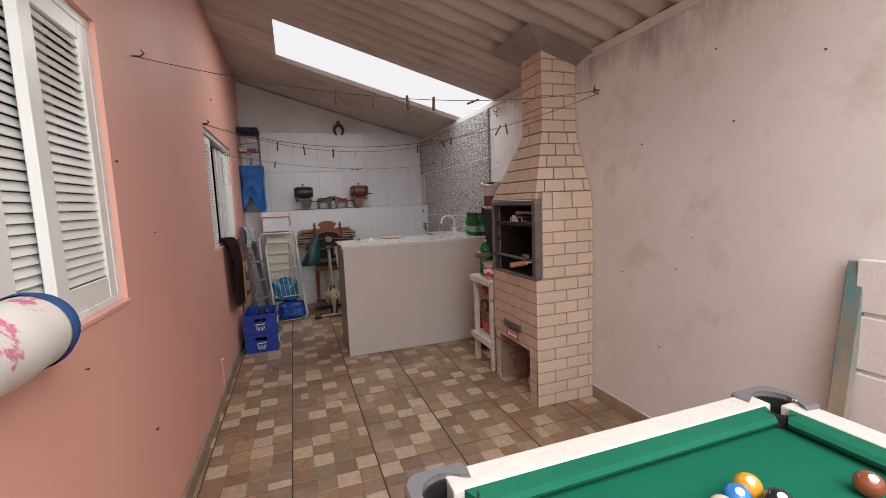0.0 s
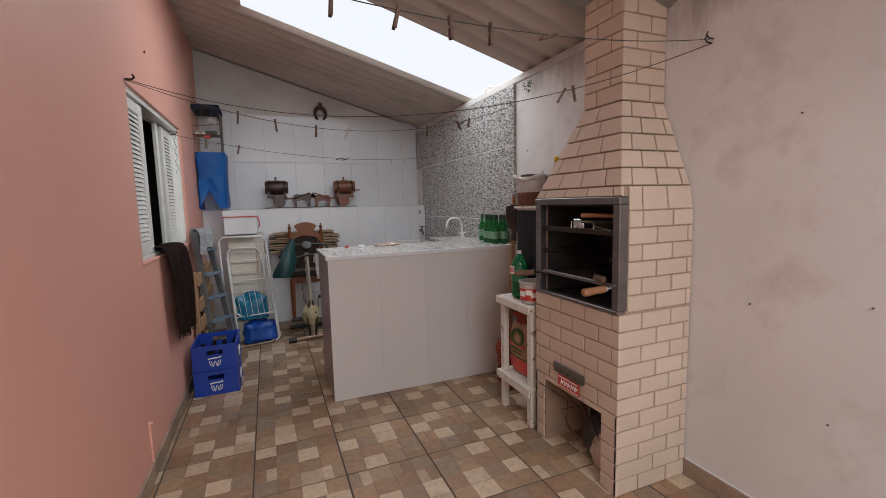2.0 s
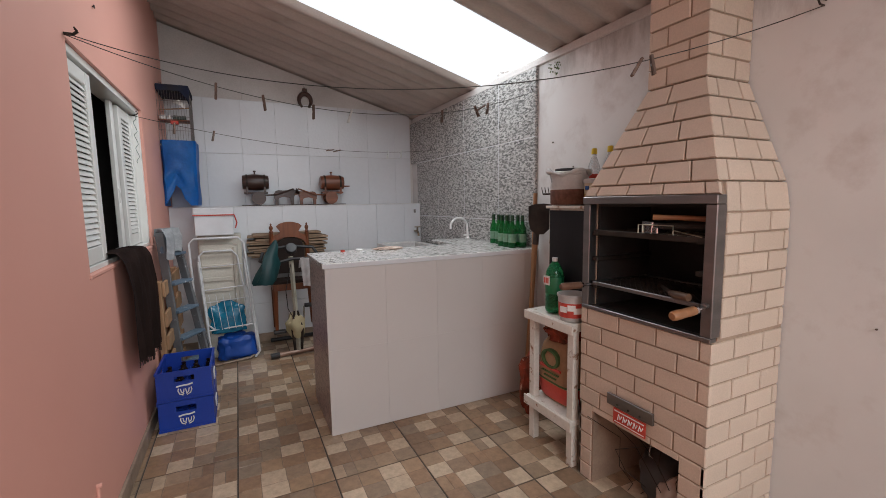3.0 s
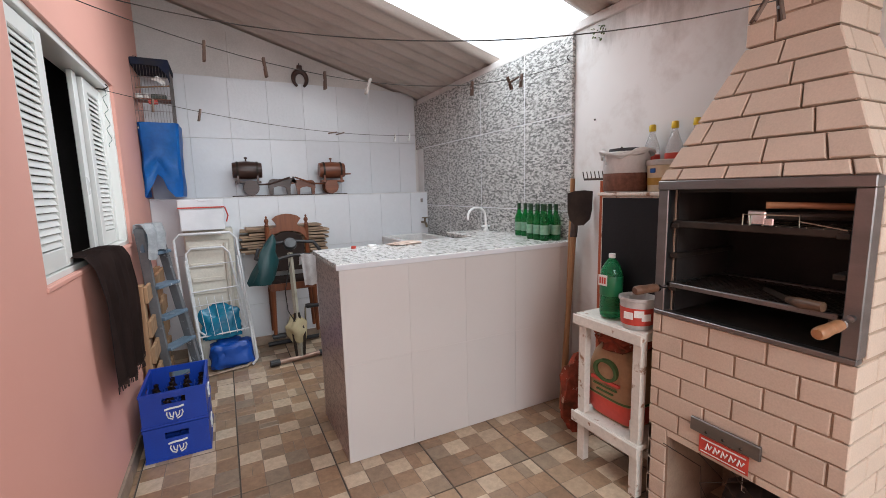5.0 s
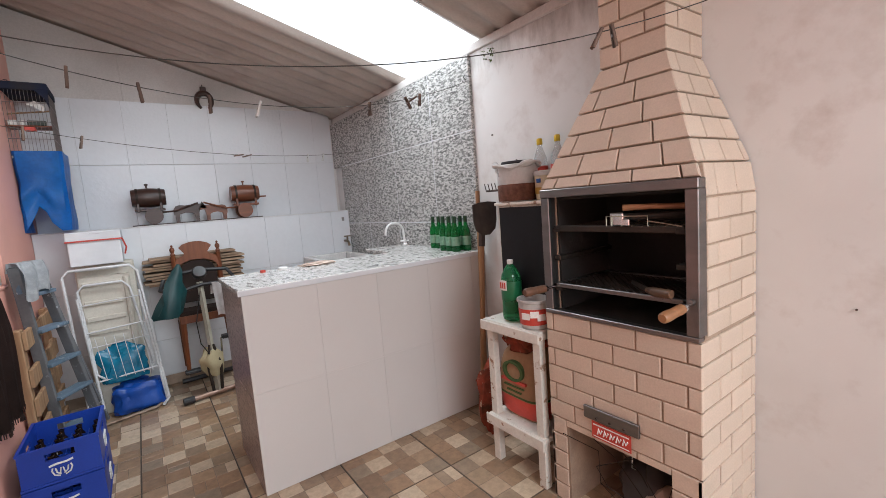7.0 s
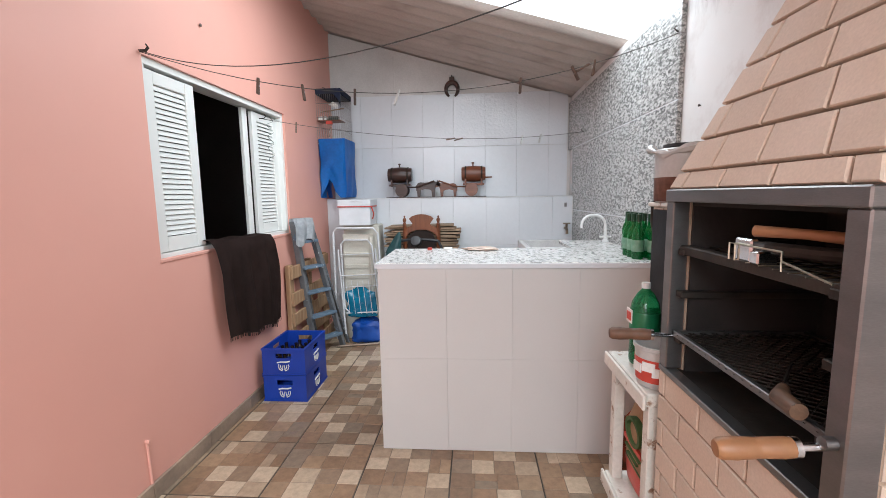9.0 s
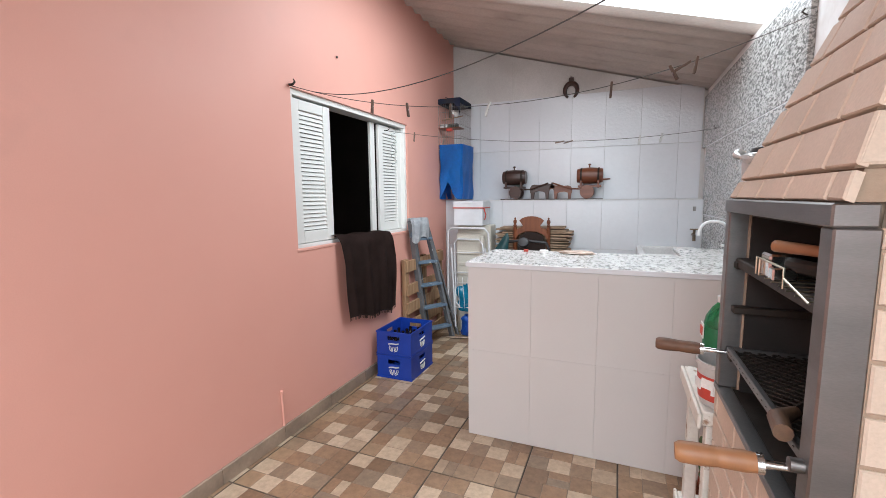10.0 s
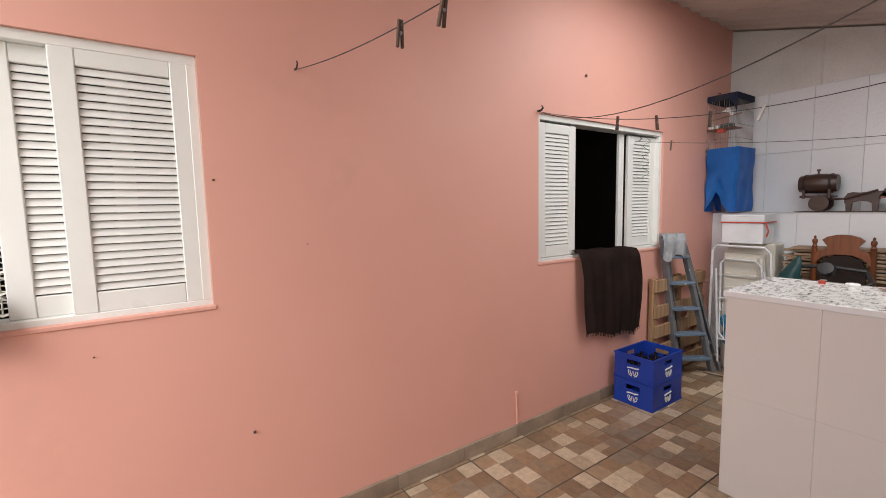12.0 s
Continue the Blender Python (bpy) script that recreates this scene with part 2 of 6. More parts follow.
def lathe(bm, prof, m=None, n=20):
    """Profile of (radius, height) turned round z."""
    m = m or I4
    rings = []
    for r, z in prof:
        if r < 1e-5:
            rings.append([bm.verts.new(m @ Vector((0, 0, z)))])
        else:
            rings.append([bm.verts.new(m @ Vector((r * math.cos(2 * math.pi * i / n), r * math.sin(2 * math.pi * i / n), z))) for i in range(n)])
    for a, b in zip(rings, rings[1:]):
        for i in range(n):
            j = (i + 1) % n
            if len(a) == 1 and len(b) == 1:
                continue
            if len(a) == 1:
                bm.faces.new((a[0], b[j], b[i]))
            elif len(b) == 1:
                bm.faces.new((a[i], a[j], b[0]))
            else:
                bm.faces.new((a[i], a[j], b[j], b[i]))
    return bm

def tube(bm, pts, r, n=8, cap=True):
    pts = [Vector(p) for p in pts]
    rs = r if isinstance(r, (list, tuple)) else [r] * len(pts)
    rings, up = [], None
    for i, p in enumerate(pts):
        d = (pts[min(i + 1, len(pts) - 1)] - pts[max(i - 1, 0)]).normalized()
        if up is None:
            up = Vector((0, 0, 1)) if abs(d.z) < 0.9 else Vector((1, 0, 0))
        s = d.cross(up).normalized()
        up = s.cross(d).normalized()
        rings.append([bm.verts.new(p + rs[i] * (math.cos(2 * math.pi * k / n) * s + math.sin(2 * math.pi * k / n) * up)) for k in range(n)])
    for a, b in zip(rings, rings[1:]):
        for k in range(n):
            bm.faces.new((a[k], a[(k + 1) % n], b[(k + 1) % n], b[k]))
    if cap:
        bm.faces.new(rings[0][::-1])
        bm.faces.new(rings[-1])
    return bm

def T(*a, **k):
    return tube(bmesh.new(), *a, **k)

def prism(bm, outline, m, depth):
    """A flat outline in local x, z pushed along local y by depth."""
    a = [bm.verts.new(m @ Vector((x, 0, z))) for x, z in outline]
    b = [bm.verts.new(m @ Vector((x, depth, z))) for x, z in outline]
    bm.faces.new(a)
    bm.faces.new(b[::-1])
    for i in range(len(a)):
        j = (i + 1) % len(a)
        bm.faces.new((a[i], b[i], b[j], a[j]))
    return bm

# ---- plan ----
XL, XR = -0.40, 2.149
YB, YF = 6.56, -2.6
# unseen south edge of the roof, placed to let the fill light in
ROOF_END = 0.35
roof_z = roof_height

# ---- large structure ----
floor = setting("floor", B(-0.75, YF - 0.3, -0.12, 2.5, YB + 0.2, -0.006), FGROUT, "stone-print ceramic floor with dark grout")
setting("ground", B(-40, -40, -0.2, 40, 40, -0.13), RAWTOP, "bare concrete ground outside")

W2 = (3.855, 5.36, 1.125, 2.09)
W1 = (0.45, 1.96, 1.125, 2.105)
bm = bmesh.new()
ys = [YF - 0.2, W1[0], W1[1], W2[0], W2[1], YB + 0.2]
for i in range(5):
    if i in (1, 3):
        box(bm, XL - 0.16, ys[i], -0.1, XL, ys[i + 1], 1.125)
        box(bm, XL - 0.16, ys[i], W1[3] if i == 1 else W2[3], XL, ys[i + 1], 3.6)
    else:
        box(bm, XL - 0.16, ys[i], -0.1, XL, ys[i + 1], 3.6)
wall_west = setting("wall_west", bm, PINK, "salmon pink painted house wall")
bm = B(XR, YF - 0.2, -0.1, XR + 0.15, YB + 0.2, 2.395)
wall_east = setting("wall_east", bm, STAINED, "white plaster wall with damp stains")
setting("wall_top", B(XR - 0.012, 0.2, 2.345, XR + 0.16, 6.5, 2.40, 0.006), RAWTOP, "rough mortar edge along the wall top")
wall_north = setting("wall_north", prism(bmesh.new(), [(XL, -0.1), (XR, -0.1), (XR, roof_z(XR)), (XL, roof_z(XL))], Matrix.Translation((0, YB, 0)), 0.15), RAWTOP, "back wall, bare render above white tiles")
wall_ledge = setting("wall_low", B(XL, 6.29, -0.1, XR, YB, 1.390), GROUT, "low thick wall with white tiles and a ledge")
# unseen wall closing the south side, its opening assumed for the fill light
bm = bmesh.new()
box(bm, XL, YF - 0.15, -0.1, -0.25, YF, 3.3)
box(bm, -0.25, YF - 0.15, 2.5, 2.05, YF, 3.3)
box(bm, 2.05, YF - 0.15, -0.1, XR, YF, 2.5)
setting("wall_south", bm, STAINED, "plain plaster wall with a wide opening")

# corrugated roof with a missing stretch
def corrugated(bm, x0, x1, y0, y1):
    n = int((y1 - y0) / 0.0221)
    xs = [x0 + (x1 - x0) * i / 3 for i in range(4)]
    for top in (0, 0.007):
        grid = []
        for j in range(n + 1):
            y = y0 + (y1 - y0) * j / n
            h = 0.019 * math.cos(2 * math.pi * y / 0.177)
            grid.append([bm.verts.new((x, y, roof_z(x) + h + 0.012 + top)) for x in xs])
        for a, b in zip(grid, grid[1:]):
            for k in range(3):
                f = bm.faces.new((a[k], a[k + 1], b[k + 1], b[k]))
                f.smooth = True
bm = bmesh.new()
corrugated(bm, -0.44, 2.27, ROOF_END, 4.06)
corrugated(bm, -0.44, 0.155, 4.0, 5.04)
corrugated(bm, -0.44, 2.27, 4.975, YB + 0.2)
me = bpy.data.meshes.new("ceiling")
bm.to_mesh(me); bm.free(); me.materials.append(ROOFMAT)
tagged(new("ceiling", me), "grey fibre-cement corrugated roof with an open gap", "", "", "structure")

# ---- windows ----
def louvre_leaf(parent, x, y0, y1, z0, z1, slats=28, bottom=0.10):
    """A shutter leaf facing +x: stiles, rails and slanted slats."""
    st, d = 0.070, 0.028
    leaf_bm = bmesh.new()
    box(leaf_bm, x - d, y0, z0, x, y0 + st, z1, 0.003)
    box(leaf_bm, x - d, y1 - st, z0, x, y1, z1, 0.003)
    box(leaf_bm, x - d + 0.002, y0 + st, z0, x - 0.002, y1 - st, z0 + 0.075, 0.003)
    box(leaf_bm, x - d + 0.002, y0 + st, z1 - 0.062, x - 0.002, y1 - st, z1, 0.003)
    leaf = part("shutter_leaf", leaf_bm, WHITEMETAL, parent, "white louvred aluminium shutter leaf")
    a, b = z0 + 0.078, z1 - 0.064
    step = (b - a) / slats
    mesh = finish(box(bmesh.new(), -0.002, 0, -step * 0.47, 0.002, y1 - y0 - 2 * st, step * 0.47, 0.0, Matrix.Rotation(radians(-24), 4, "Y")), WHITEMETAL, "slat")
    for i in range(slats):
        piece("slat", mesh, leaf, Matrix.Translation((x - 0.012, y0 + st, a + step * (i + 0.5))))
    # dark sheet added behind the slats, paints the shade in their gaps
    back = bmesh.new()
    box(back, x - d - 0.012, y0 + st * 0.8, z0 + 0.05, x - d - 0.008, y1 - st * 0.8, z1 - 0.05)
    part("slat_gap_shade", back, INDOOR_SHADE, leaf)
    return leaf

def window(name, w, label):
    y0, y1, z0, z1 = w
    win = thing(name, (XL, (y0 + y1) / 2, z0), label, "window", kind="structure")
    f = 0.035
    bm = bmesh.new()
    for a in ((y0, z0, y1, z0 + f * 0.7), (y0, z1 - f, y1, z1), (y0, z0 + f * 0.7, y0 + f, z1 - f), (y1 - f, z0 + f * 0.7, y1, z1 - f)):
        box(bm, XL - 0.13, a[0], a[1], XL - 0.018, a[2], a[3], 0.002)
    part("window_frame", bm, WHITEMETAL, win, "white aluminium window frame")
    # added room shell, its indoor shade put into the wall colour
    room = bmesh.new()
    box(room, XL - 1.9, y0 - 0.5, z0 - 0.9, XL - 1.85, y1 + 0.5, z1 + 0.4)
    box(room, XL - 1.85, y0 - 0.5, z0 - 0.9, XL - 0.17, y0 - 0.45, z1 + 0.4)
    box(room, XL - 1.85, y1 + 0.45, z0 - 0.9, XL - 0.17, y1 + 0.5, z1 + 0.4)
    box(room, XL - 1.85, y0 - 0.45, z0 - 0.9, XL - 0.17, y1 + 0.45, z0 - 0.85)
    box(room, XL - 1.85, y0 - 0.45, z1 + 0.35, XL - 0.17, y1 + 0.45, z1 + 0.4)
    part("room_behind", room, INDOOR_SHADE, win, "added room shell behind the window, coloured dark for shade")
    part("window_sill", B(XL - 0.02, y0 - 0.01, z0 - 0.018, XL + 0.006, y1 + 0.01, z0 + 0.002, 0.004), PINK, win, "painted sill")
    return win

win2 = window("window_2", W2, "white louvred sliding window, half open")
louvre_leaf(win2, XL - 0.025, W2[0] + 0.025, W2[0] + 0.40, W2[2] + 0.028, W2[3] - 0.05)
louvre_leaf(win2, XL - 0.058, W2[1] - 0.415, W2[1] - 0.03, W2[2] + 0.028, W2[3] - 0.05)
part("inner_leaf", B(XL - 0.10, 4.845, W2[2] + 0.03, XL - 0.075, 4.91, W2[3] - 0.04, 0.003), WHITEMETAL, win2, "white sliding sash stile")
win1 = window("window_1", W1, "white louvred sliding window with lace curtain")
louvre_leaf(win1, XL - 0.02, 1.525, W1[1] - 0.02, W1[2] + 0.024, W1[3] - 0.03)
louvre_leaf(win1, XL - 0.055, 1.355, 1.74, W1[2] + 0.024, W1[3] - 0.035)
louvre_leaf(win1, XL - 0.02, W1[0] + 0.02, 0.87, W1[2] + 0.024, W1[3] - 0.03)

# ---- bar counter ----
CT = 1.062
bar = thing("bar_counter", (1.38, 4.42, 0), "masonry bar counter clad in cream tiles with granite top", "counter")
part("core", B(0.635, 4.13, 0, XR - 0.002, 4.70, CT - 0.03), BARGROUT, bar)
part("worktop", B(0.60, 4.112, CT - 0.026, XR - 0.001, 4.73, CT, 0.003), GRANITE_TOP, bar, "speckled pale granite worktop")
part("worktop_edge", B(0.598, 4.106, CT - 0.030, XR - 0.001, 4.112, CT - 0.003, 0.001), WTILE, bar, "thin pale edge strip")
part("side_slab", B(0.612, 4.122, 0.50, 0.635, 4.705, CT - 0.027, 0.002), GRANITE_SIDE, bar, "rosy granite side slab")
part("side_slab", B(0.612, 4.122, 0.0, 0.635, 4.705, 0.497, 0.002), GRANITE_SIDE, bar, "rosy granite side slab")
xs = [0.612, 0.98, 1.33, 1.68, 2.03, XR - 0.002]
for a, b in zip(xs, xs[1:]):
    for z0, z1 in ((0.002, 0.5335), (0.534, CT - 0.032)):
        part("tile", B(a + 0.0003, 4.114, z0, b - 0.0003, 4.13, z1, 0.0005), BARTILE, bar)

# ---- barbecue ----
BX, BY0, BY1 = 1.692, 2.532, 3.182
CX, CY0, CY1 = 1.865, 2.715, 2.985
ZS, ZH, ZC = 0.893, 1.389, 1.888
NICHE = 0.37
bbq = thing("brick_barbecue", (1.89, 2.85, 0), "tall barbecue of pale fire brick with tapered hood", "barbecue")
g = 0.006
BED = [(BX + g, BY0 + g, NICHE, XR - 0.003, BY1 - g, ZS - 0.004), (BX + g, BY0 + g, 0, XR - 0.003, 2.636, NICHE),
       (BX + g, 3.09, 0, XR - 0.003, BY1 - g, NICHE), (XR - 0.04, 2.636, 0, XR - 0.003, 3.09, NICHE),
       (BX + 0.04, BY0 + g, ZS - 0.004, XR - 0.003, BY0 + 0.05, ZH), (BX + 0.04, BY1 - 0.05, ZS - 0.004, XR - 0.003, BY1 - g, ZH),
       (XR - 0.05, BY0 + 0.05, ZS, XR - 0.003, BY1 - 0.05, ZH), (BX + 0.03, BY0 + 0.03, ZH, XR - 0.003, BY1 - 0.03, ZH + 0.035)]
def frustum(bm, lo, hi, z0, z1, inset=0.0):
    x0, ya, yb = lo
    x1, yc, yd = hi
    i = inset
    c = [(x0 + i, ya + i, z0), (XR - 0.003, ya + i, z0), (XR - 0.003, yb - i, z0), (x0 + i, yb - i, z0), (x1 + i, yc + i, z1), (XR - 0.003, yc + i, z1), (XR - 0.003, yd - i, z1), (x1 + i, yd - i, z1)]
    v = [bm.verts.new(p) for p in c]
    for f in ((0, 1, 5, 4), (1, 2, 6, 5), (2, 3, 7, 6), (3, 0, 4, 7), (3, 2, 1, 0), (4, 5, 6, 7)):
        bm.faces.new([v[k] for k in f])
masonry = part("mortar_bed", B(*BED[0]), MORTAR, bbq, "tan mortar bed")
for q in BED[1:]:
    part("mortar_bed", B(*q), MORTAR, bbq, "tan mortar bed")
for lo, hi, z0, z1 in (((BX, BY0, BY1), (CX, CY0, CY1), ZH + 0.035, ZC), ((CX, CY0, CY1), (CX, CY0, CY1), ZC, 2.62)):
    bed = bmesh.new()
    frustum(bed, lo, hi, z0, z1, 0.018 if z1 == ZC else g)
    part("mortar_bed", bed, MORTAR, bbq, "tan mortar bed")
for q in ((BX + 0.045, BY0 + 0.051, ZS, XR - 0.052, BY0 + 0.06, ZH), (BX + 0.045, BY1 - 0.06, ZS, XR - 0.052, BY1 - 0.051, ZH),
          (XR - 0.062, BY0 + 0.06, ZS, XR - 0.052, BY1 - 0.06, ZH), (BX + 0.045, BY0 + 0.06, ZH - 0.012, XR - 0.062, BY1 - 0.06, ZH - 0.002)):
    part("firebox_lining", B(*q), SOOT, bbq, "soot-blackened firebox lining")
part("ash_bed", B(BX + 0.02, BY0 + 0.045, ZS - 0.001, XR - 0.062, BY1 - 0.045, ZS + 0.006, 0.002), DARKSTEEL, bbq, "blackened steel hearth plate")
part("hearth_edge", B(BX - 0.006, BY0 + 0.004, ZS - 0.008, BX + 0.03, BY1 - 0.004, ZS + 0.009, 0.002), STEEL, bbq, "stainless hearth edge")
part("door_post", B(BX - 0.004, BY0 + 0.003, ZS + 0.009, BX + 0.05, BY0 + 0.046, ZH, 0.003), STEEL, bbq, "stainless front post")
part("door_post", B(BX - 0.004, BY1 - 0.046, ZS + 0.009, BX + 0.05, BY1 - 0.003, ZH, 0.003), STEEL, bbq, "stainless front post")
part("lintel", B(BX - 0.008, BY0 + 0.002, ZH, BX + 0.045, BY1 - 0.002, ZH + 0.034, 0.003), STEEL, bbq, "stainless lintel strip")
# barbecue fittings
def rail(y, z):
    part("shelf_rail", B(BX + 0.012, y - 0.016, z - 0.012, XR - 0.07, y + 0.016, z + 0.006, 0.002), DARKSTEEL, bbq, "sooty angle-iron rail")
for z in (1.252, 1.133, 1.0):
    rail(BY0 + 0.068, z)
    rail(BY1 - 0.068, z)
shelf_bm = bmesh.new()
box(shelf_bm, BX + 0.015, BY0 + 0.055, 1.243, BX + 0.045, BY1 - 0.055, 1.268, 0.003)
for i in range(9):
    tube(shelf_bm, [(BX + 0.05 + i * 0.045, BY0 + 0.06, 1.262), (BX + 0.05 + i * 0.045, BY1 - 0.06, 1.262)], 0.003, 6)
part("upper_grate", shelf_bm, DARKSTEEL, bbq, "sooty upper bar grate")
gr = thing("grill_grate", (1.86, 2.85, 1.06), "expanded-metal grill grate with wooden handles", "grill")
fr = bmesh.new()
gy0, gy1, gx0, gx1, gz = BY0 + 0.056, BY1 - 0.056, BX + 0.015, XR - 0.09, 1.012
for a in (((gx0, gy0), (gx0, gy1)), ((gx0, gy1), (gx1, gy1)), ((gx1, gy1), (gx1, gy0)), ((gx1, gy0), (gx0, gy0))):
    box(fr, min(a[0][0], a[1][0]) - 0.007, min(a[0][1], a[1][1]) - 0.007, gz - 0.009, max(a[0][0], a[1][0]) + 0.007, max(a[0][1], a[1][1]) + 0.007, gz + 0.009, 0.002)
part("grate_frame", fr, STEEL, gr, "worn steel frame")
mesh_bm = bmesh.new()
ny, nx = 18, 22
for i in range(nx):
    for j in range(ny):
        cx, cy = gx0 + (i + 0.5) * (gx1 - gx0) / nx, gy0 + (j + 0.5 + 0.5 * (i % 2)) * (gy1 - gy0) / (ny + 0.5)
        hx, hy = (gx1 - gx0) / nx, (gy1 - gy0) / (ny + 0.5) / 2
        ring = [(cx - hx, cy), (cx, cy - hy), (cx + hx, cy), (cx, cy + hy)]
        for k in range(4):
            p, q = Vector((*ring[k], gz)), Vector((*ring[(k + 1) % 4], gz))
            s = (q - p).cross(Vector((0, 0, 1))).normalized() * 0.0017
            v = [mesh_bm.verts.new(c) for c in (p - s, q - s, q + s + Vector((0, 0, 0.003)), p + s + Vector((0, 0, 0.003)))]
            mesh_bm.faces.new(v)
tagged(part("expanded_mesh", mesh_bm, DARKSTEEL, gr, "sooty expanded metal mesh"), kind="stuff")
CHARRED = surf("charred_handle_wood", (0.17, 0.075, 0.035), (0.08, 0.04, 0.025), 8, 50, 0.6)
def handle(tip, base, mat=TURNED):
    tip, base = Vector(tip), Vector(base)
    d = (base - tip)
    m = Matrix.Translation(tip) @ d.to_track_quat("Z", "Y").to_matrix().to_4x4()
    L = d.length
    h = part("handle", lathe(bmesh.new(), [(0, 0), (0.013, 0.001), (0.0175, 0.008), (0.0185, 0.03), (0.0165, L * 0.42), (0.0158, L * 0.44), (0.0165, L * 0.46), (0.0172, L * 0.7), (0.0155, L * 0.8), (0, L * 0.8)], m, 16), mat, gr, "turned wooden handle", True)
    part("ferrule", lathe(bmesh.new(), [(0, L * 0.79), (0.0165, L * 0.795), (0.0165, L * 0.86), (0.007, L * 0.865), (0.006, L * 1.25), (0, L * 1.25)], m, 12), CHROME, h, "bright steel ferrule", True)
handle((1.515, 2.567, 1.003), (1.66, 2.562, 1.012))
handle((1.527, 3.148, 1.004), (1.668, 3.133, 1.004), CHARRED)
part("hinge_pin", lathe(bmesh.new(), [(0, 0), (0.011, 0), (0.011, 0.02), (0.004, 0.022), (0, 0.024)], Matrix.Translation((BX - 0.002, BY0 + 0.025, 1.022)) @ Matrix.Rotation(radians(-90), 4, "Y"), 12), STEEL, bbq, "steel pin", True)
# draught plate and maker's sticker
pl = bmesh.new()
box(pl, BX - 0.016, 2.748, 0.467, BX - 0.004, 2.992, 0.520, 0.002)
part("draught_plate", pl, STEEL, bbq, "dull steel draught plate")
for y in (2.78, 2.84, 2.90):
    part("screw", lathe(bmesh.new(), [(0, 0), (0.006, 0), (0.004, 0.003), (0, 0.003)], Matrix.Translation((BX - 0.016, y + 0.03, 0.482)) @ Matrix.Rotation(radians(-90), 4, "Y"), 8), DARKSTEEL, bbq)
RED = surf("red_print", (0.55, 0.06, 0.04), None, 6, 60, 0.45)
WHITEPAINT = surf("white_paint", (0.76, 0.75, 0.72), (0.70, 0.69, 0.66), 4, 90, 0.5)
st = part("sticker", B(BX - 0.0105, 2.783, 0.391, BX - 0.0085, 2.957, 0.462, 0.0005), RED, bbq, "red and white maker's sticker")
lg = bmesh.new()
for i in range(5):
    y = 2.93 - i * 0.028
    tube(lg, [(BX - 0.0115, y, 0.412), (BX - 0.0115, y - 0.006, 0.437), (BX - 0.0115, y - 0.014, 0.417), (BX - 0.0115, y - 0.022, 0.434)], 0.0035, 5)
box(lg, BX - 0.012, 2.791, 0.447, BX - 0.0105, 2.949, 0.452)
box(lg, BX - 0.012, 2.791, 0.398, BX - 0.0105, 2.949, 0.4015)
part("sticker_print", lg, WHITEPAINT, st, "white unreadable print")
# sheet-metal flashing round the flue
GALV = surf("dull_galvanised", (0.58, 0.55, 0.52), (0.46, 0.43, 0.41), 4, 60, 0.6, 0.15)
fl = bmesh.new()
c = [(1.66, 2.52), (2.14, 2.52), (2.14, 3.08), (1.66, 3.08)]
i_ = [(CX - 0.004, CY0 - 0.004), (XR - 0.004, CY0 - 0.004), (XR - 0.004, CY1 + 0.004), (CX - 0.004, CY1 + 0.004)]
o = [fl.verts.new((x, y, roof_z(x) - 0.035)) for x, y in c]
n_ = [fl.verts.new((x, y, roof_z(x) - 0.06)) for x, y in i_]
for k in range(4):
    fl.faces.new((o[k], o[(k + 1) % 4], n_[(k + 1) % 4], n_[k]))
geom = bmesh.ops.solidify(fl, geom=fl.faces[:], thickness=0.002)
part("flue_flashing", fl, GALV, bbq, "bent galvanised flashing under the roof")

# things lying on the grates
cl = thing("cleaver", (1.76, 2.78, 1.268), "steel meat mallet with a long wooden handle", "utensil")
part("head", B(1.69, 2.795, 1.270, 1.78, 2.85, 1.318, 0.004), CHROME, cl, "bright steel head")
part("handle", tube(bmesh.new(), [(1.70, 2.80, 1.335), (1.74, 2.72, 1.335), (1.80, 2.60, 1.329)], [0.012, 0.010, 0.012], 10), TURNED, cl, "wooden handle", True)
part("neck", T([(1.72, 2.82, 1.299), (1.76, 2.70, 1.299), (1.79, 2.61, 1.303)], 0.014, 10), DARKSTEEL, cl)
ra = thing("wire_rack", (1.70, 2.75, 1.266), "chromed wire grill basket", "rack")
WIRE = surf("worn_wire", (0.55, 0.49, 0.38), None, 4, 60, 0.35, 1.0)
for k, (y0, y1) in enumerate(((2.84, 2.86), (2.70, 2.84), (2.585, 2.70))):
    part("wire", T([(1.686, y1, 1.269), (1.686, y1, 1.305 if k < 2 else 1.288), (1.686, y0, 1.305 if k < 2 else 1.269), (1.686, y0, 1.269)], 0.0022, 6), WIRE, ra)
for i in range(7):
    part("wire", T([(1.685, 2.60 + i * 0.04, 1.270), (1.87, 2.60 + i * 0.04, 1.270)], 0.0016, 5), WIRE, ra)
part("clamp", B(1.69, 2.772, 1.269, 1.73, 2.80, 1.295, 0.003), CHROME, ra)
kn = thing("old_knife", (1.70, 2.70, 1.025), "old knife with a charred wooden handle", "knife")
part("grip", tube(bmesh.new(), [(1.68, 2.62, 1.040), (1.69, 2.68, 1.038), (1.73, 2.73, 1.032)], [0.015, 0.017, 0.011], 10), wood("charred_wood", (0.16, 0.08, 0.04), (0.07, 0.04, 0.025), 1), kn, "charred grip", True)
part("blade", prism(bmesh.new(), [(0, 0), (0.16, 0.004), (0.15, 0.02), (0, 0.022)], Matrix.Translation((1.73, 2.73, 1.022)) @ Matrix.Rotation(radians(50), 4, "Z"), 0.003), DARKSTEEL, kn)
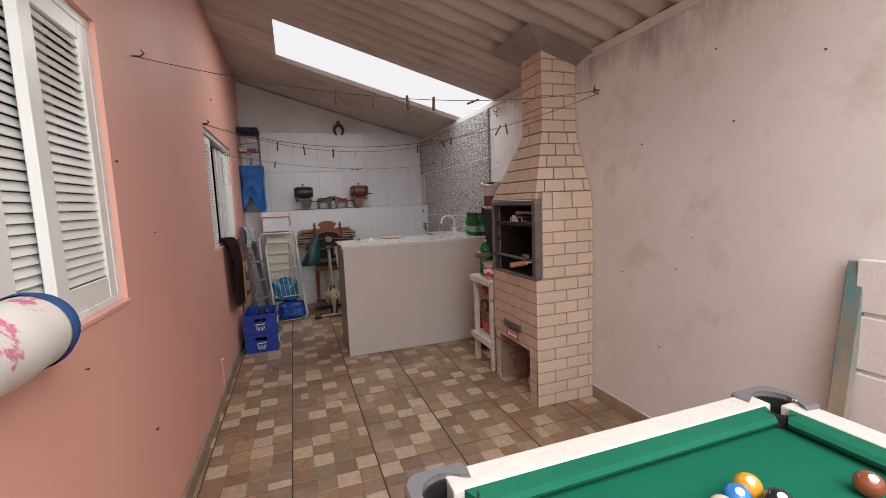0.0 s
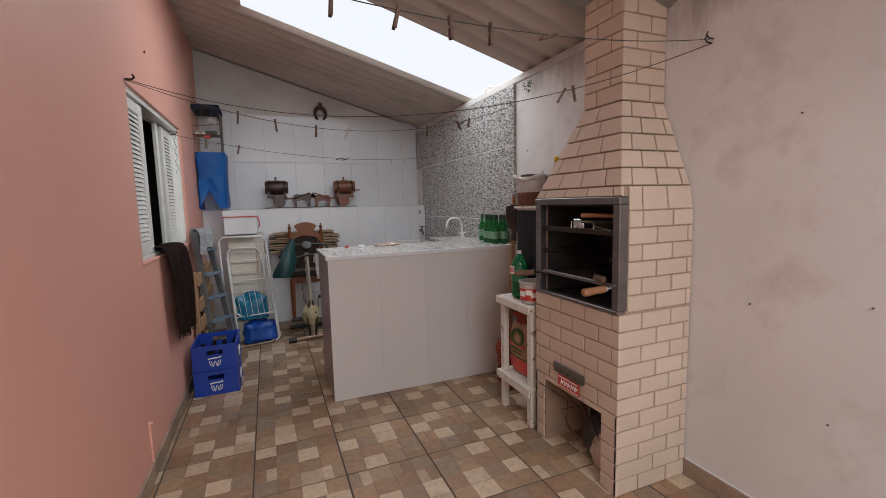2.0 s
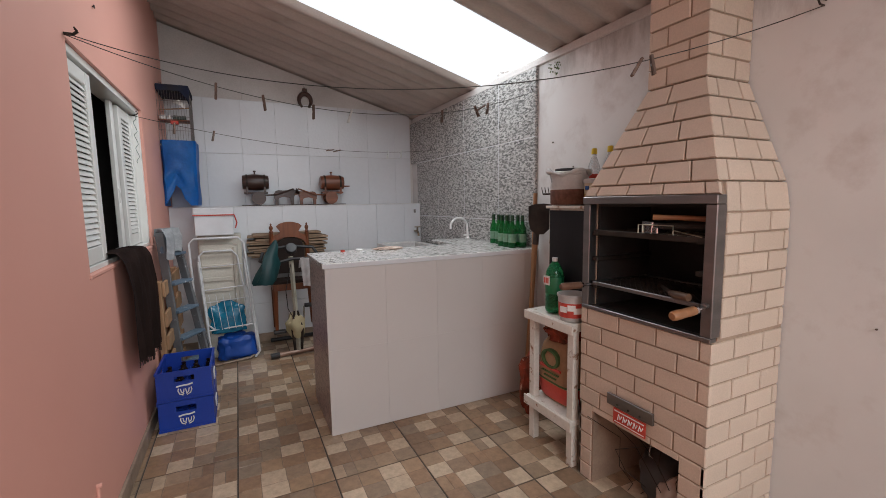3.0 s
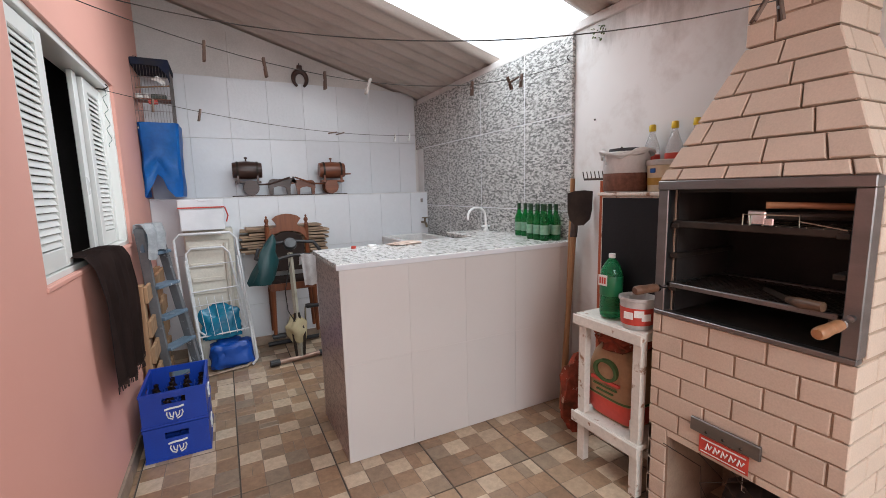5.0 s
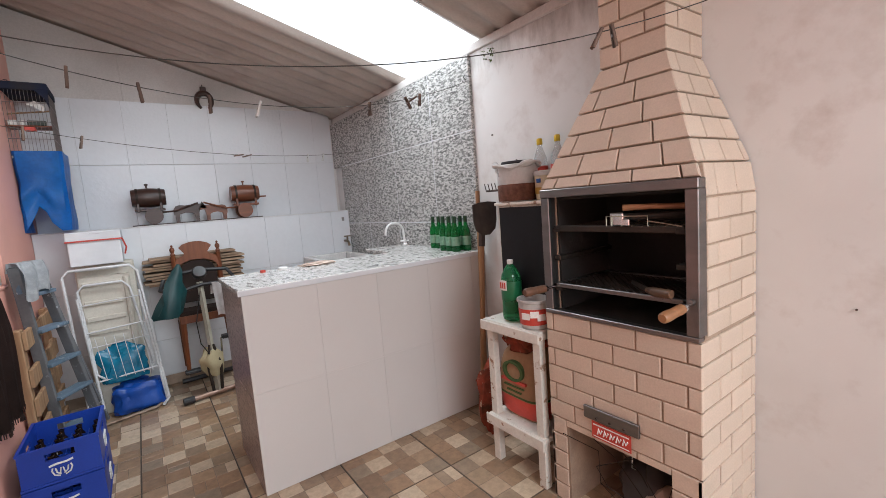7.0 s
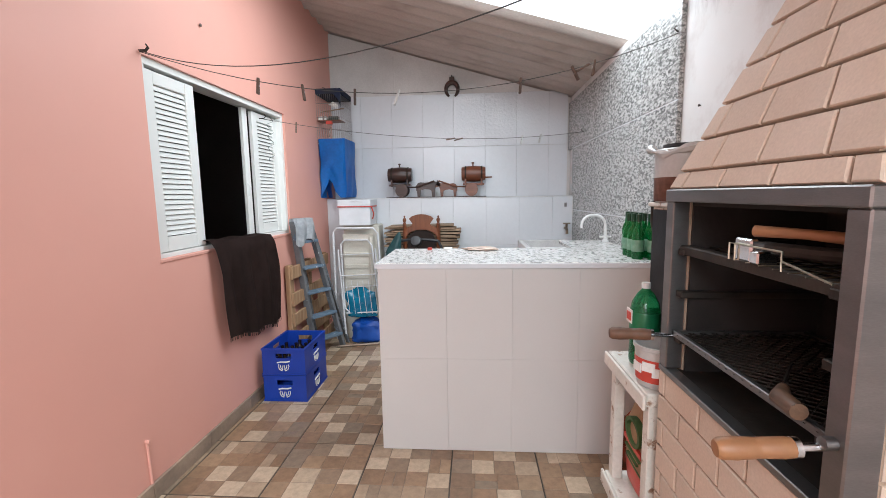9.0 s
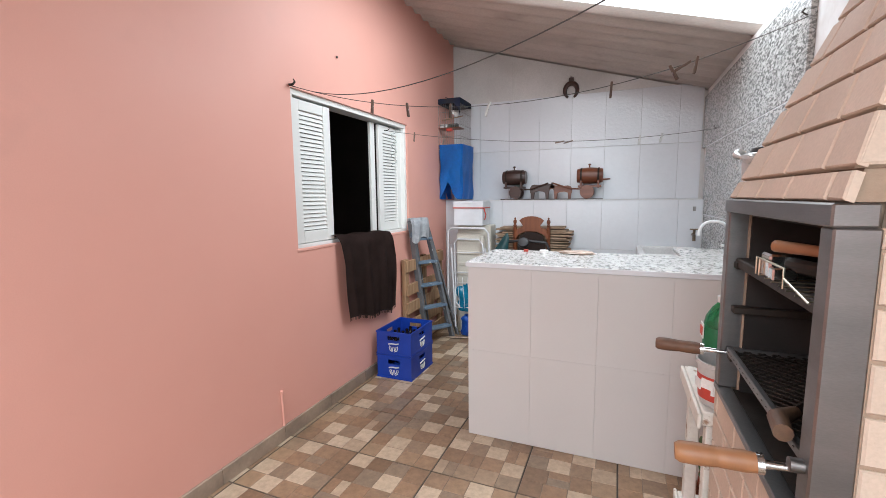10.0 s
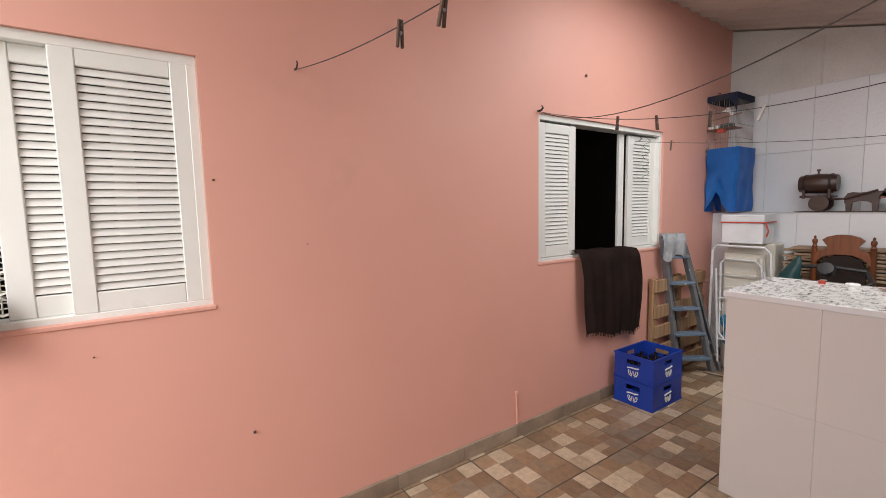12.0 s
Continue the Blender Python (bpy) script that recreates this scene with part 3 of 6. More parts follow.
# odds and ends in the fuel niche
wr = thing("grill_wires", (1.85, 2.8, 0), "tangle of old grill wires and dark scraps", "scrap")
random.seed(5)
for i in range(9):
    p = Vector((random.uniform(1.72, 2.0), random.uniform(2.64, 2.95), 0.03))
    pts = [p + Vector((random.uniform(-.10, .06), random.uniform(-.12, .12), 0.05 + 0.05 * k + random.uniform(0, .03))) * (k / 3) for k in range(5)]
    part("wire", T(pts, 0.0018, 5), DARKSTEEL if i else WHITEPAINT, wr)
def blob(center, size, seed, rough=0.25, sub=3, boxy=1.0):
    b = bmesh.new()
    bmesh.ops.create_icosphere(b, subdivisions=sub, radius=1.0)
    for v in b.verts:
        v.co = Vector([math.copysign(abs(q) ** boxy, q) for q in v.co])
        k = 1 + rough * noise.noise(v.co * 1.7 + Vector((seed, seed * 2.1, 0))) + rough * 0.4 * noise.noise(v.co * 5 + Vector((seed, 0, 3)))
        z = max(v.co.z * k, -0.8)
        v.co = Vector((center[0] + v.co.x * k * size[0], center[1] + v.co.y * k * size[1], center[2] + (z + 0.8) * size[2]))
    return b
COAL = surf("dark_sack", (0.05, 0.045, 0.045), None, 5, 50, 0.35)
part("dark_sack", blob((1.92, 2.82, 0), (0.12, 0.15, 0.13), 3), COAL, wr, "black plastic sack", True)
CLEARP = surf("cloudy_plastic", (0.62, 0.50, 0.42), (0.45, 0.34, 0.28), 7, 50, 0.2)
part("plastic_bag", blob((1.83, 2.72, 0), (0.09, 0.09, 0.11), 7), CLEARP, wr, "crumpled cloudy plastic bag", True)

# ---- pool table ----
FELT = surf("green_baize", (0.009, 0.16, 0.097), (0.007, 0.135, 0.08), 2, 260, 0.95, relief=0.1, stain=(0.05, 0.30, 0.20), stain_at=(0.64, 0.8), stain_scale=7, spec=0.1)
CUSH = surf("green_cushion_cloth", (0.012, 0.16, 0.095), (0.010, 0.135, 0.08), 3, 220, 0.9, spec=0.15)
PWHITE = surf("chipped_white_lacquer", (0.74, 0.73, 0.70), (0.69, 0.675, 0.64), 3, 60, 0.4, stain=(0.55, 0.48, 0.40), stain_at=(0.72, 0.85), stain_scale=14)
GREYP = surf("grey_plastic_cap", (0.20, 0.20, 0.21), None, 4, 120, 0.5)
BLACKP = surf("black_plastic", (0.018, 0.018, 0.02), None, 4, 60, 0.45)
px0, px1, py0, py1, pz = 0.395, 1.568, -1.20, 0.985, 0.812
pool = thing("pool_table", ((px0 + px1) / 2, -0.1, 0), "white pool table with green baize and grey corners", "pool table")
part("bed", B(px0 + 0.05, py0 + 0.05, pz - 0.10, px1 - 0.05, py1 - 0.05, pz - 0.045), FELT, pool, "green baize bed")
w = 0.075
for (a, b, c2, d) in ((px0 + 0.09, py1 - w, px1 - 0.09, py1), (px0 + 0.09, py0, px1 - 0.09, py0 + w), (px0, py0 + 0.09, px0 + w, py1 - 0.09), (px1 - w, py0 + 0.09, px1, py1 - 0.09)):
    part("rail", B(a, b, pz - 0.12, c2, d, pz, 0.006, None, 2), PWHITE, pool, "white rail")
def cushion(a, b, inward):
    """A nosed rubber cushion between two points, pointing inward."""
    a, b, n = Vector((*a, 0)), Vector((*b, 0)), Vector((*inward, 0))
    d = (b - a).normalized()
    prof = [(0, -0.003), (0.045, -0.008), (0.056, -0.018), (0.052, -0.028), (0.03, -0.048), (0, -0.05)]
    bm = bmesh.new()
    rings = []
    for p, sgn in ((a, 1), (b, -1)):
        rings.append([bm.verts.new(p + n * u + d * sgn * u * 0.55 + Vector((0, 0, pz + v))) for u, v in prof])
    for k in range(len(prof)):
        j = (k + 1) % len(prof)
        bm.faces.new((rings[0][k], rings[0][j], rings[1][j], rings[1][k]))
    bm.faces.new(rings[0]); bm.faces.new(rings[1][::-1])
    part("cushion", bm, CUSH, pool, "green cloth cushion")
cushion((px0 + 0.115, py1 - w), (px1 - 0.115, py1 - w), (0, -1))
cushion((px0 + 0.115, py0 + w), (px1 - 0.115, py0 + w), (0, 1))
ym = (py0 + py1) / 2
for a, b in ((py0 + 0.115, ym - 0.06), (ym + 0.06, py1 - 0.115)):
    cushion((px0 + w, a), (px0 + w, b), (1, 0))
    cushion((px1 - w, a), (px1 - w, b), (-1, 0))
for sx, x in ((1, px0), (-1, px1)):
    for sy, y in ((1, py0), (-1, py1)):
        bm = bmesh.new()
        out = [(0.0, 0.035), (0.012, 0.012), (0.035, 0.0), (0.15, 0.0), (0.155, 0.02), (0.15, 0.055)]
        arc = [(0.075 + 0.062 * math.cos(t) + 0.012, 0.075 + 0.062 * math.sin(t) + 0.012) for t in [radians(q) for q in (-40, -65, -95, -125, -145, -175, 155, 130)]]
        inn = [(0.055, 0.15), (0.02, 0.155), (0.0, 0.15)]
        pts = [(u - 0.008, v - 0.008) for u, v in out + arc + inn]
        lo = [bm.verts.new((x + sx * u, y + sy * v, pz - 0.125)) for u, v in pts]
        hi = [bm.verts.new((x + sx * u, y + sy * v, pz + 0.004)) for u, v in pts]
        top = [bm.verts.new((x + sx * (0.05 + (u - 0.05) * 0.93), y + sy * (0.05 + (v - 0.05) * 0.93), pz + 0.010)) for u, v in pts]
        for k in range(len(pts)):
            j = (k + 1) % len(pts)
            bm.faces.new((lo[k], lo[j], hi[j], hi[k])); bm.faces.new((hi[k], hi[j], top[j], top[k]))
        bm.faces.new(top); bm.faces.new(lo[::-1])
        cap = part("corner_cap", bm, GREYP, pool, "grey plastic corner cap")
        m = Matrix.Translation((x + sx * 0.082, y + sy * 0.082, 0))
        part("pocket", lathe(bmesh.new(), [(0.055, pz - 0.005), (0.061, pz - 0.004), (0.061, pz - 0.14), (0.0, pz - 0.14), (0, pz - 0.13), (0.054, pz - 0.13), (0.055, pz - 0.005)], m, 20), BLACKP, cap, "black pocket liner", True)
        part("screw", lathe(bmesh.new(), [(0.008, 0), (0.005, 0.003), (0, 0.003)], Matrix.Translation((x + sx * 0.03, y + sy * 0.1, pz + 0.009)), 8), CHROME, cap)
        part("leg", B(x + sx * 0.14 - 0.055, y + sy * 0.22 - 0.055, 0, x + sx * 0.14 + 0.055, y + sy * 0.22 + 0.055, pz - 0.28, 0.006), PWHITE, pool)
part("apron", B(px0 + 0.035, py0 + 0.035, pz - 0.30, px1 - 0.035, py1 - 0.035, pz - 0.115, 0.006), PWHITE, pool, "white apron")
def ball(x, y, col, name):
    r = 0.0275
    bm = bmesh.new()
    bmesh.ops.create_uvsphere(bm, u_segments=24, v_segments=14, radius=r, matrix=Matrix.Translation((x, y, pz - 0.045 + r)))
    b = solo("pool_ball", bm, surf(name, col, tuple(k * 0.95 for k in col), 2, 60, 0.12, relief=0.0, coat=0.4), name.replace("_", " ") + " lying on green baize", "ball", "balls on the pool table", smooth=True)
    part("number_spot", lathe(bmesh.new(), [(0.009, 0.0262), (0.005, 0.0272), (0, 0.0276)], Matrix.Translation((x, y, pz - 0.045 + r)) @ Matrix.Rotation(radians(25), 4, "X") @ Matrix.Rotation(radians(-18), 4, "Y"), 14), WHITEPAINT, b, "white number spot")
ball(1.038, 0.688, (0.02, 0.22, 0.62), "blue_ball")
ball(1.092, 0.704, (0.80, 0.36, 0.03), "orange_ball")
ball(0.978, 0.674, (0.72, 0.58, 0.46), "cream_ball")
ball(1.10, 0.646, (0.02, 0.02, 0.025), "black_ball")
ball(1.33, 0.612, (0.28, 0.08, 0.04), "brown_ball")

# ---- plank and panel against the east wall ----
TEAL = surf("weathered_teal_plank", (0.33, 0.29, 0.22), (0.24, 0.21, 0.16), 4, 60, 0.8, stretch=(1, 1, 0.4), stain=(0.03, 0.22, 0.24), stain_at=(0.45, 0.55), stain_scale=2.2)
plk = bmesh.new()
box(plk, -0.015, -0.028, 0, 0.015, 0.028, 1.17, 0.003, pose(1.985, 1.046, 0, 0, 6.8, 0))
solo("wooden_plank", plk, TEAL, "weathered plank with teal paint leaning on the wall", "plank")
PANELW = surf("white_panel_paint", (0.74, 0.72, 0.71), (0.70, 0.68, 0.67), 1.5, 120, 0.4)
pan = thing("panelled_door", (2.12, 0.6, 0), "white horizontally panelled door standing against the wall", "door")
for z0, z1 in ((0.0, 0.345), (0.36, 0.545), (0.56, 0.755), (0.77, 0.966), (0.981, 1.172)):
    part("panel", B(2.098, 0.15, z0, 2.14, 1.04, z1, 0.004), PANELW, pan)
part("backing", B(2.112, 0.155, 0.002, 2.136, 1.035, 1.168), PANELW, pan)

# ---- window sill roll and lace ----
def fabric(name, c1, c2, scale=6, rough=0.95, stain=None, at=(0.6, 0.66), ss=5):
    return surf(name, c1, c2, scale, 320, rough, relief=0.3, spec=0.1, stain=stain, stain_at=at, stain_scale=ss)
ROLL = fabric("printed_quilt", (0.70, 0.67, 0.62), (0.66, 0.62, 0.58), 3, stain=(0.62, 0.20, 0.32), at=(0.565, 0.585), ss=3.6)
BLUEF = fabric("blue_binding", (0.04, 0.10, 0.28), (0.03, 0.07, 0.2))
roll = thing("rolled_quilt", (-0.30, 1.0, 1.13), "rolled white quilt with pink print on the sill", "quilt")
rm = Matrix.Translation((-0.375, 0.58, 1.183)) @ Matrix.Rotation(radians(-90), 4, "X")
prof = [(0.0, 0), (0.07, 0.005), (0.086, 0.04)] + [(0.086 + 0.003 * math.sin(k * 1.9), 0.04 + k * 0.05) for k in range(1, 14)]
part("roll", lathe(bmesh.new(), prof + [(0.082, 0.725), (0.062, 0.75), (0, 0.758)], rm, 28), ROLL, roll, "white quilted roll", True)
part("binding", lathe(bmesh.new(), [(0.088, 0.685), (0.0905, 0.706), (0.0845, 0.732), (0.066, 0.752)], rm, 28), BLUEF, roll, "blue edge binding", True)
part("seam", lathe(bmesh.new(), [(0.087, 0.32), (0.0905, 0.324), (0.087, 0.328)], rm, 28), BLUEF, roll)
lace = bmesh.new()
for i in range(23):
    y = 0.89 + i * 0.02
    tube(lace, [(XL - 0.115 + 0.006 * math.sin(y * 40), y, 1.16), (XL - 0.115 + 0.006 * math.sin(y * 40), y, 2.05)], 0.0028, 4)
for i in range(45):
    z = 1.165 + i * 0.02
    tube(lace, [(XL - 0.115 + 0.006 * math.sin((0.88 + k * 0.0465) * 40), 0.88 + k * 0.0465, z) for k in range(11)], 0.0028, 4)
for i in range(6):
    for j in range(5):
        m = Matrix.Translation((XL - 0.110, 0.93 + i * 0.08, 1.19 + j * 0.075)) @ Matrix.Rotation(radians(90), 4, "Y")
        lathe(lace, [(0.026, 0), (0.033, 0.003), (0.034, 0.0), (0.026, 0)], m, 10)
solo("lace_curtain", lace, fabric("white_lace", (0.72, 0.68, 0.60), None), "white crochet lace curtain in the window", "curtain")

# ---- blanket over the window ----
BROWN = fabric("dark_brown_blanket", (0.055, 0.034, 0.030), (0.038, 0.024, 0.021), 5)
bl = bmesh.new()
nu, nv = 34, 40
grid = []
def blanket_point(u, s):
    """u runs along the sill, s from the inside over the sill and down the wall."""
    fold = 0.5 + 0.30 * math.sin(u * 19 + 0.8 * math.sin(s * 4)) + 0.20 * math.sin(u * 41 + 1.3 + s * 2)
    top = 1.175 - 0.022 * u + 0.006 * math.sin(u * 17)
    if s < 0.2:
        q = s / 0.2
        x, z = XL - 0.14 + 0.155 * q, top - 0.02 * (1 - q) ** 2 + 0.008 * math.sin(q * 3.1)
    else:
        q = (s - 0.2) / 0.8
        round_over = min(1, q * 9)
        x = XL + 0.015 + 0.024 * math.sin(round_over * math.pi / 2) + 0.030 * fold * min(1, q * 3) + 0.010 * q
        bottom = 0.575 - 0.095 * u + 0.012 * math.sin(u * 11) + 0.05 * max(0, u - 0.9) / 0.1
        z = top - (top - bottom) * q
    y = 4.205 + 0.755 * u + 0.075 * s * (1 - u) + 0.012 * math.sin(s * 7 + u * 4) * s + 0.02 * u * math.sin(s * 3.0)
    return x, y, z
for j in range(nv + 1):
    grid.append([bl.verts.new(blanket_point(i / nu, j / nv)) for i in range(nu + 1)])
for a, b in zip(grid, grid[1:]):
    for k in range(nu):
        bl.faces.new((a[k], a[k + 1], b[k + 1], b[k]))
bmesh.ops.solidify(bl, geom=bl.faces[:], thickness=0.012)
blanket = solo("brown_blanket", bl, BROWN, "dark brown blanket hung over the window sill", "blanket", smooth=True)
fringe = bmesh.new()
random.seed(9)
for i in range(60):
    x, y, z = blanket_point(i / 59, 1.0)
    tube(fringe, [(x, y, z + 0.01), (x + random.uniform(-.004, .004), y + random.uniform(-.006, .006), z - 0.022)], 0.0022, 4)
tagged(part("fringe", fringe, BROWN, blanket), kind="stuff")

# ---- bottle crates ----
BLUE = surf("blue_crate_plastic", (0.008, 0.048, 0.36), (0.007, 0.038, 0.30), 4, 120, 0.4, relief=0.03)
BOTTLE = surf("brown_bottle_glass", (0.02, 0.012, 0.008), None, 3, 60, 0.1, relief=0.0)
def crate(z, label, full):
    x0, x1, y0, y1, h = -0.345, -0.04, 4.64, 5.045, 0.190
    c = thing("bottle_crate", ((x0 + x1) / 2, (y0 + y1) / 2, z), label, "crate", "stacked bottle crates")
    t = 0.010
    def side_wall(a, b, along_x, at):
        """A moulded wall with a hand hole."""
        mid = (a + b) / 2
        us, vs = [a, mid - 0.055, mid + 0.055, b], [0.0, h - 0.070, h - 0.036, h]
        bm = bmesh.new()
        grids = [[[bm.verts.new((u, at + d, z + v) if along_x else (at + d, u, z + v)) for v in vs] for u in us] for d in (0, t)]
        cells = [(i, j) for i in range(3) for j in range(3) if (i, j) != (1, 1)]
        for i, j in cells:
            for gd in grids:
                bm.faces.new((gd[i][j], gd[i + 1][j], gd[i + 1][j + 1], gd[i][j + 1]))
            for (p, q), (ni, nj) in ((((i, j), (i + 1, j)), (i, j - 1)), (((i, j + 1), (i + 1, j + 1)), (i, j + 1)), (((i, j), (i, j + 1)), (i - 1, j)), (((i + 1, j), (i + 1, j + 1)), (i + 1, j))):
                if (ni, nj) not in cells:
                    bm.faces.new((grids[0][p[0]][p[1]], grids[0][q[0]][q[1]], grids[1][q[0]][q[1]], grids[1][p[0]][p[1]]))
        part("side_wall", bm, BLUE, c)
    for y in (y0, y1 - t):
        side_wall(x0, x1, True, y)
    for x in (x0, x1 - t):
        side_wall(y0 + t, y1 - t, False, x)
    for k in (0.0, h - 0.014):
        rim = [(x0 - 0.004, y0 - 0.004), (x1 + 0.004, y0 - 0.004), (x1 + 0.004, y1 + 0.004), (x0 - 0.004, y1 + 0.004)]
        inner = [(x0 + 0.001, y0 + 0.001), (x1 - 0.001, y0 + 0.001), (x1 - 0.001, y1 - 0.001), (x0 + 0.001, y1 - 0.001)]
        bm = bmesh.new()
        vr = [[bm.verts.new((px, py, z + k + w_)) for px, py in ring] for ring, w_ in ((rim, 0.001), (rim, 0.013), (inner, 0.013), (inner, 0.001))]
        for e in range(4):
            for n_ in range(4):
                bm.faces.new((vr[e][n_], vr[e][(n_ + 1) % 4], vr[(e + 1) % 4][(n_ + 1) % 4], vr[(e + 1) % 4][n_]))
        part("rim", bm, BLUE, c)
    part("base", B(x0 + t, y0 + t, z + 0.002, x1 - t, y1 - t, z + 0.012), BLUE, c)
    div = bmesh.new()
    for i in range(1, 4):
        x = x0 + (x1 - x0) * i / 4
        box(div, x - 0.002, y0 + t, z + 0.012, x + 0.002, y1 - t, z + 0.08)
    for i in range(1, 6):
        y = y0 + (y1 - y0) * i / 6
        box(div, x0 + t, y - 0.002, z + 0.012, x1 - t, y + 0.002, z + 0.08)
    part("divider", div, BLUE, c)
    for side in (0, 1):
        lg = bmesh.new()
        def pl(u, v):
            return ((x0 + x1) / 2 + u, y0 - 0.003, z + v) if side == 0 else (x1 + 0.003, (y0 + y1) / 2 + u, z + v)
        zc = 0.060
        for s in (-1, 1):
            tube(lg, [pl(s * 0.010, zc - 0.028), pl(s * 0.030, zc - 0.018), pl(s * 0.038, zc + 0.004), pl(s * 0.034, zc + 0.018)], 0.0036, 5)
            tube(lg, [pl(s * 0.006, zc - 0.020), pl(s * 0.020, zc - 0.008), pl(s * 0.024, zc + 0.014)], 0.0034, 5)
            tube(lg, [pl(s * 0.004, zc + 0.012), pl(s * 0.010, zc - 0.020)], 0.003, 5)
        tube(lg, [pl(-0.045, zc + 0.030), pl(-0.02, zc + 0.035), pl(0.02, zc + 0.035), pl(0.045, zc + 0.041)], 0.0052, 6)
        part("printed_emblem", lg, WHITEPAINT, c, "white printed wreath emblem")
    if full:
        for i in range(4):
            for j in range(6):
                if (i * 7 + j * 5) % 11 == 3:
                    continue
                bx, by = x0 + (x1 - x0) * (i + 0.5) / 4, y0 + (y1 - y0) * (j + 0.5) / 6
                part("bottle", lathe(bmesh.new(), [(0, 0.012), (0.026, 0.013), (0.027, 0.11), (0.022, 0.135), (0.0125, 0.165), (0.0115, 0.205), (0.0135, 0.208), (0.0135, 0.222), (0.009, 0.224), (0.008, 0.2), (0, 0.2)], Matrix.Translation((bx, by, z)) @ Matrix.Diagonal((1, 1, 0.56, 1)), 10), BOTTLE, c, "empty brown glass bottle", True)
crate(0.0, "blue plastic bottle crate on the floor", False)
crate(0.193, "blue plastic crate of empty bottles on another crate", True)

# ---- back wall: laundry corner ----
WOODD = wood("dark_carved_wood", (0.060, 0.026, 0.018), (0.032, 0.015, 0.011), 0, 0.35)
WOODM = wood("reddish_wood", (0.20, 0.065, 0.028), (0.12, 0.038, 0.018), 0, 0.35)
WOODP = wood("raw_pallet_wood", (0.40, 0.25, 0.14), (0.27, 0.16, 0.085), 2, 0.8, vary=0.25)
WOODC = wood("polished_chair_wood", (0.20, 0.06, 0.018), (0.12, 0.034, 0.011), 2, 0.45)
BLUEPL = surf("blue_plastic_sheet", (0.022, 0.24, 0.74), (0.016, 0.17, 0.60), 5, 40, 0.35, relief=0.2)
TEALPL = surf("teal_plastic_bag", (0.012, 0.18, 0.30), (0.01, 0.12, 0.22), 8, 30, 0.25, relief=0.3)

def ox_cart(x, sgn, dark, label):
    """A carved cart with a barrel, drawn by an ox that faces sgn."""
    W, R = (WOODD, WOODD) if dark else (WOODM, WOODM)
    y, z = 6.40, 1.405
    c = thing("ox_cart", (x, y, z), label, "ornament", "carved ox carts on the ledge")
    bx = Matrix.Translation((x, y, z + 0.205)) @ Matrix.Rotation(radians(90), 4, "Y")
    part("barrel", lathe(bmesh.new(), [(0, -0.112), (0.060, -0.112), (0.062, -0.105), (0.070, -0.05), (0.073, 0), (0.070, 0.05), (0.062, 0.105), (0.060, 0.112), (0, 0.112)], bx, 20), R, c, "small wooden barrel", True)
    for u in (-0.075, 0.075):
        part("hoop", lathe(bmesh.new(), [(0.0665, u - 0.008), (0.0695, u - 0.008), (0.0715, u + 0.008), (0.067, u + 0.008)], bx, 20), DARKSTEEL, c, "", True)
    part("bung", lathe(bmesh.new(), [(0.006, 0), (0.006, 0.02), (0.013, 0.024), (0.013, 0.034), (0, 0.038)], Matrix.Translation((x - 0.005, y, z + 0.275)), 10), W, c, "", True)
    part("cart_bed", B(x - 0.10, y - 0.05, z + 0.10, x + 0.10, y + 0.05, z + 0.118, 0.003), W, c)
    for u in (-0.075, 0.075):
        part("stake", B(x + u - 0.009, y - 0.055, z + 0.095, x + u + 0.009, y - 0.04, z + 0.16, 0.002), W, c)
    wx = x + sgn * 0.02
    for yy in (y - 0.068, y + 0.055):
        part("wheel", lathe(bmesh.new(), [(0, -0.004), (0.012, -0.006), (0.014, 0), (0.058, 0), (0.060, 0.003), (0.060, 0.013), (0, 0.013)], Matrix.Translation((wx, yy + 0.013, z + 0.060)) @ Matrix.Rotation(radians(90), 4, "X"), 24), R, c, "solid wooden wheel")
    part("shaft", T([(x + sgn * 0.03, y - 0.03, z + 0.085), (x + sgn * 0.17, y - 0.03, z + 0.09), (x + sgn * 0.33, y - 0.03, z + 0.145)], 0.008, 6), W, c, "draught pole")
    if not dark:
        part("spigot", T([(x + 0.11, y, z + 0.17), (x + 0.175, y, z + 0.172)], [0.008, 0.006], 8), W, c)
    ox = [(0.0, 0.0), (0.025, 0.0), (0.03, 0.055), (0.07, 0.065), (0.115, 0.060), (0.135, 0.05), (0.14, 0.0), (0.165, 0.0), (0.168, 0.06), (0.18, 0.095), (0.205, 0.088), (0.225, 0.085), (0.222, 0.10), (0.205, 0.125), (0.196, 0.14), (0.188, 0.126), (0.165, 0.125), (0.12, 0.122), (0.07, 0.118), (0.03, 0.122), (0.005, 0.115), (-0.012, 0.09), (-0.010, 0.05), (-0.004, 0.05)]
    k = 1.0 if dark else 0.9
    m = Matrix.Translation((x + sgn * 0.165, y - 0.02, z)) @ Matrix.Diagonal((sgn * k, 1, k * 1.1, 1))
    part("ox", prism(bmesh.new(), ox, m, 0.035), W, c, "flat carved ox")
    c.scale = (1.1, 1.1, 1.12)
solo("ornament_board", B(0.22, 6.33, 1.3965, 1.26, 6.47, 1.4045, 0.002), WOODD, "thin dark wooden board under the carved carts", "board")
ox_cart(0.36, 1, True, "dark carved ox cart with a barrel on the ledge")
ox_cart(1.13, -1, False, "reddish carved ox cart with a barrel on the ledge")
hs = thing("yoke_ornament", (0.91, YB - 0.01, 2.5), "dark wooden yoke hung on the back wall", "ornament")
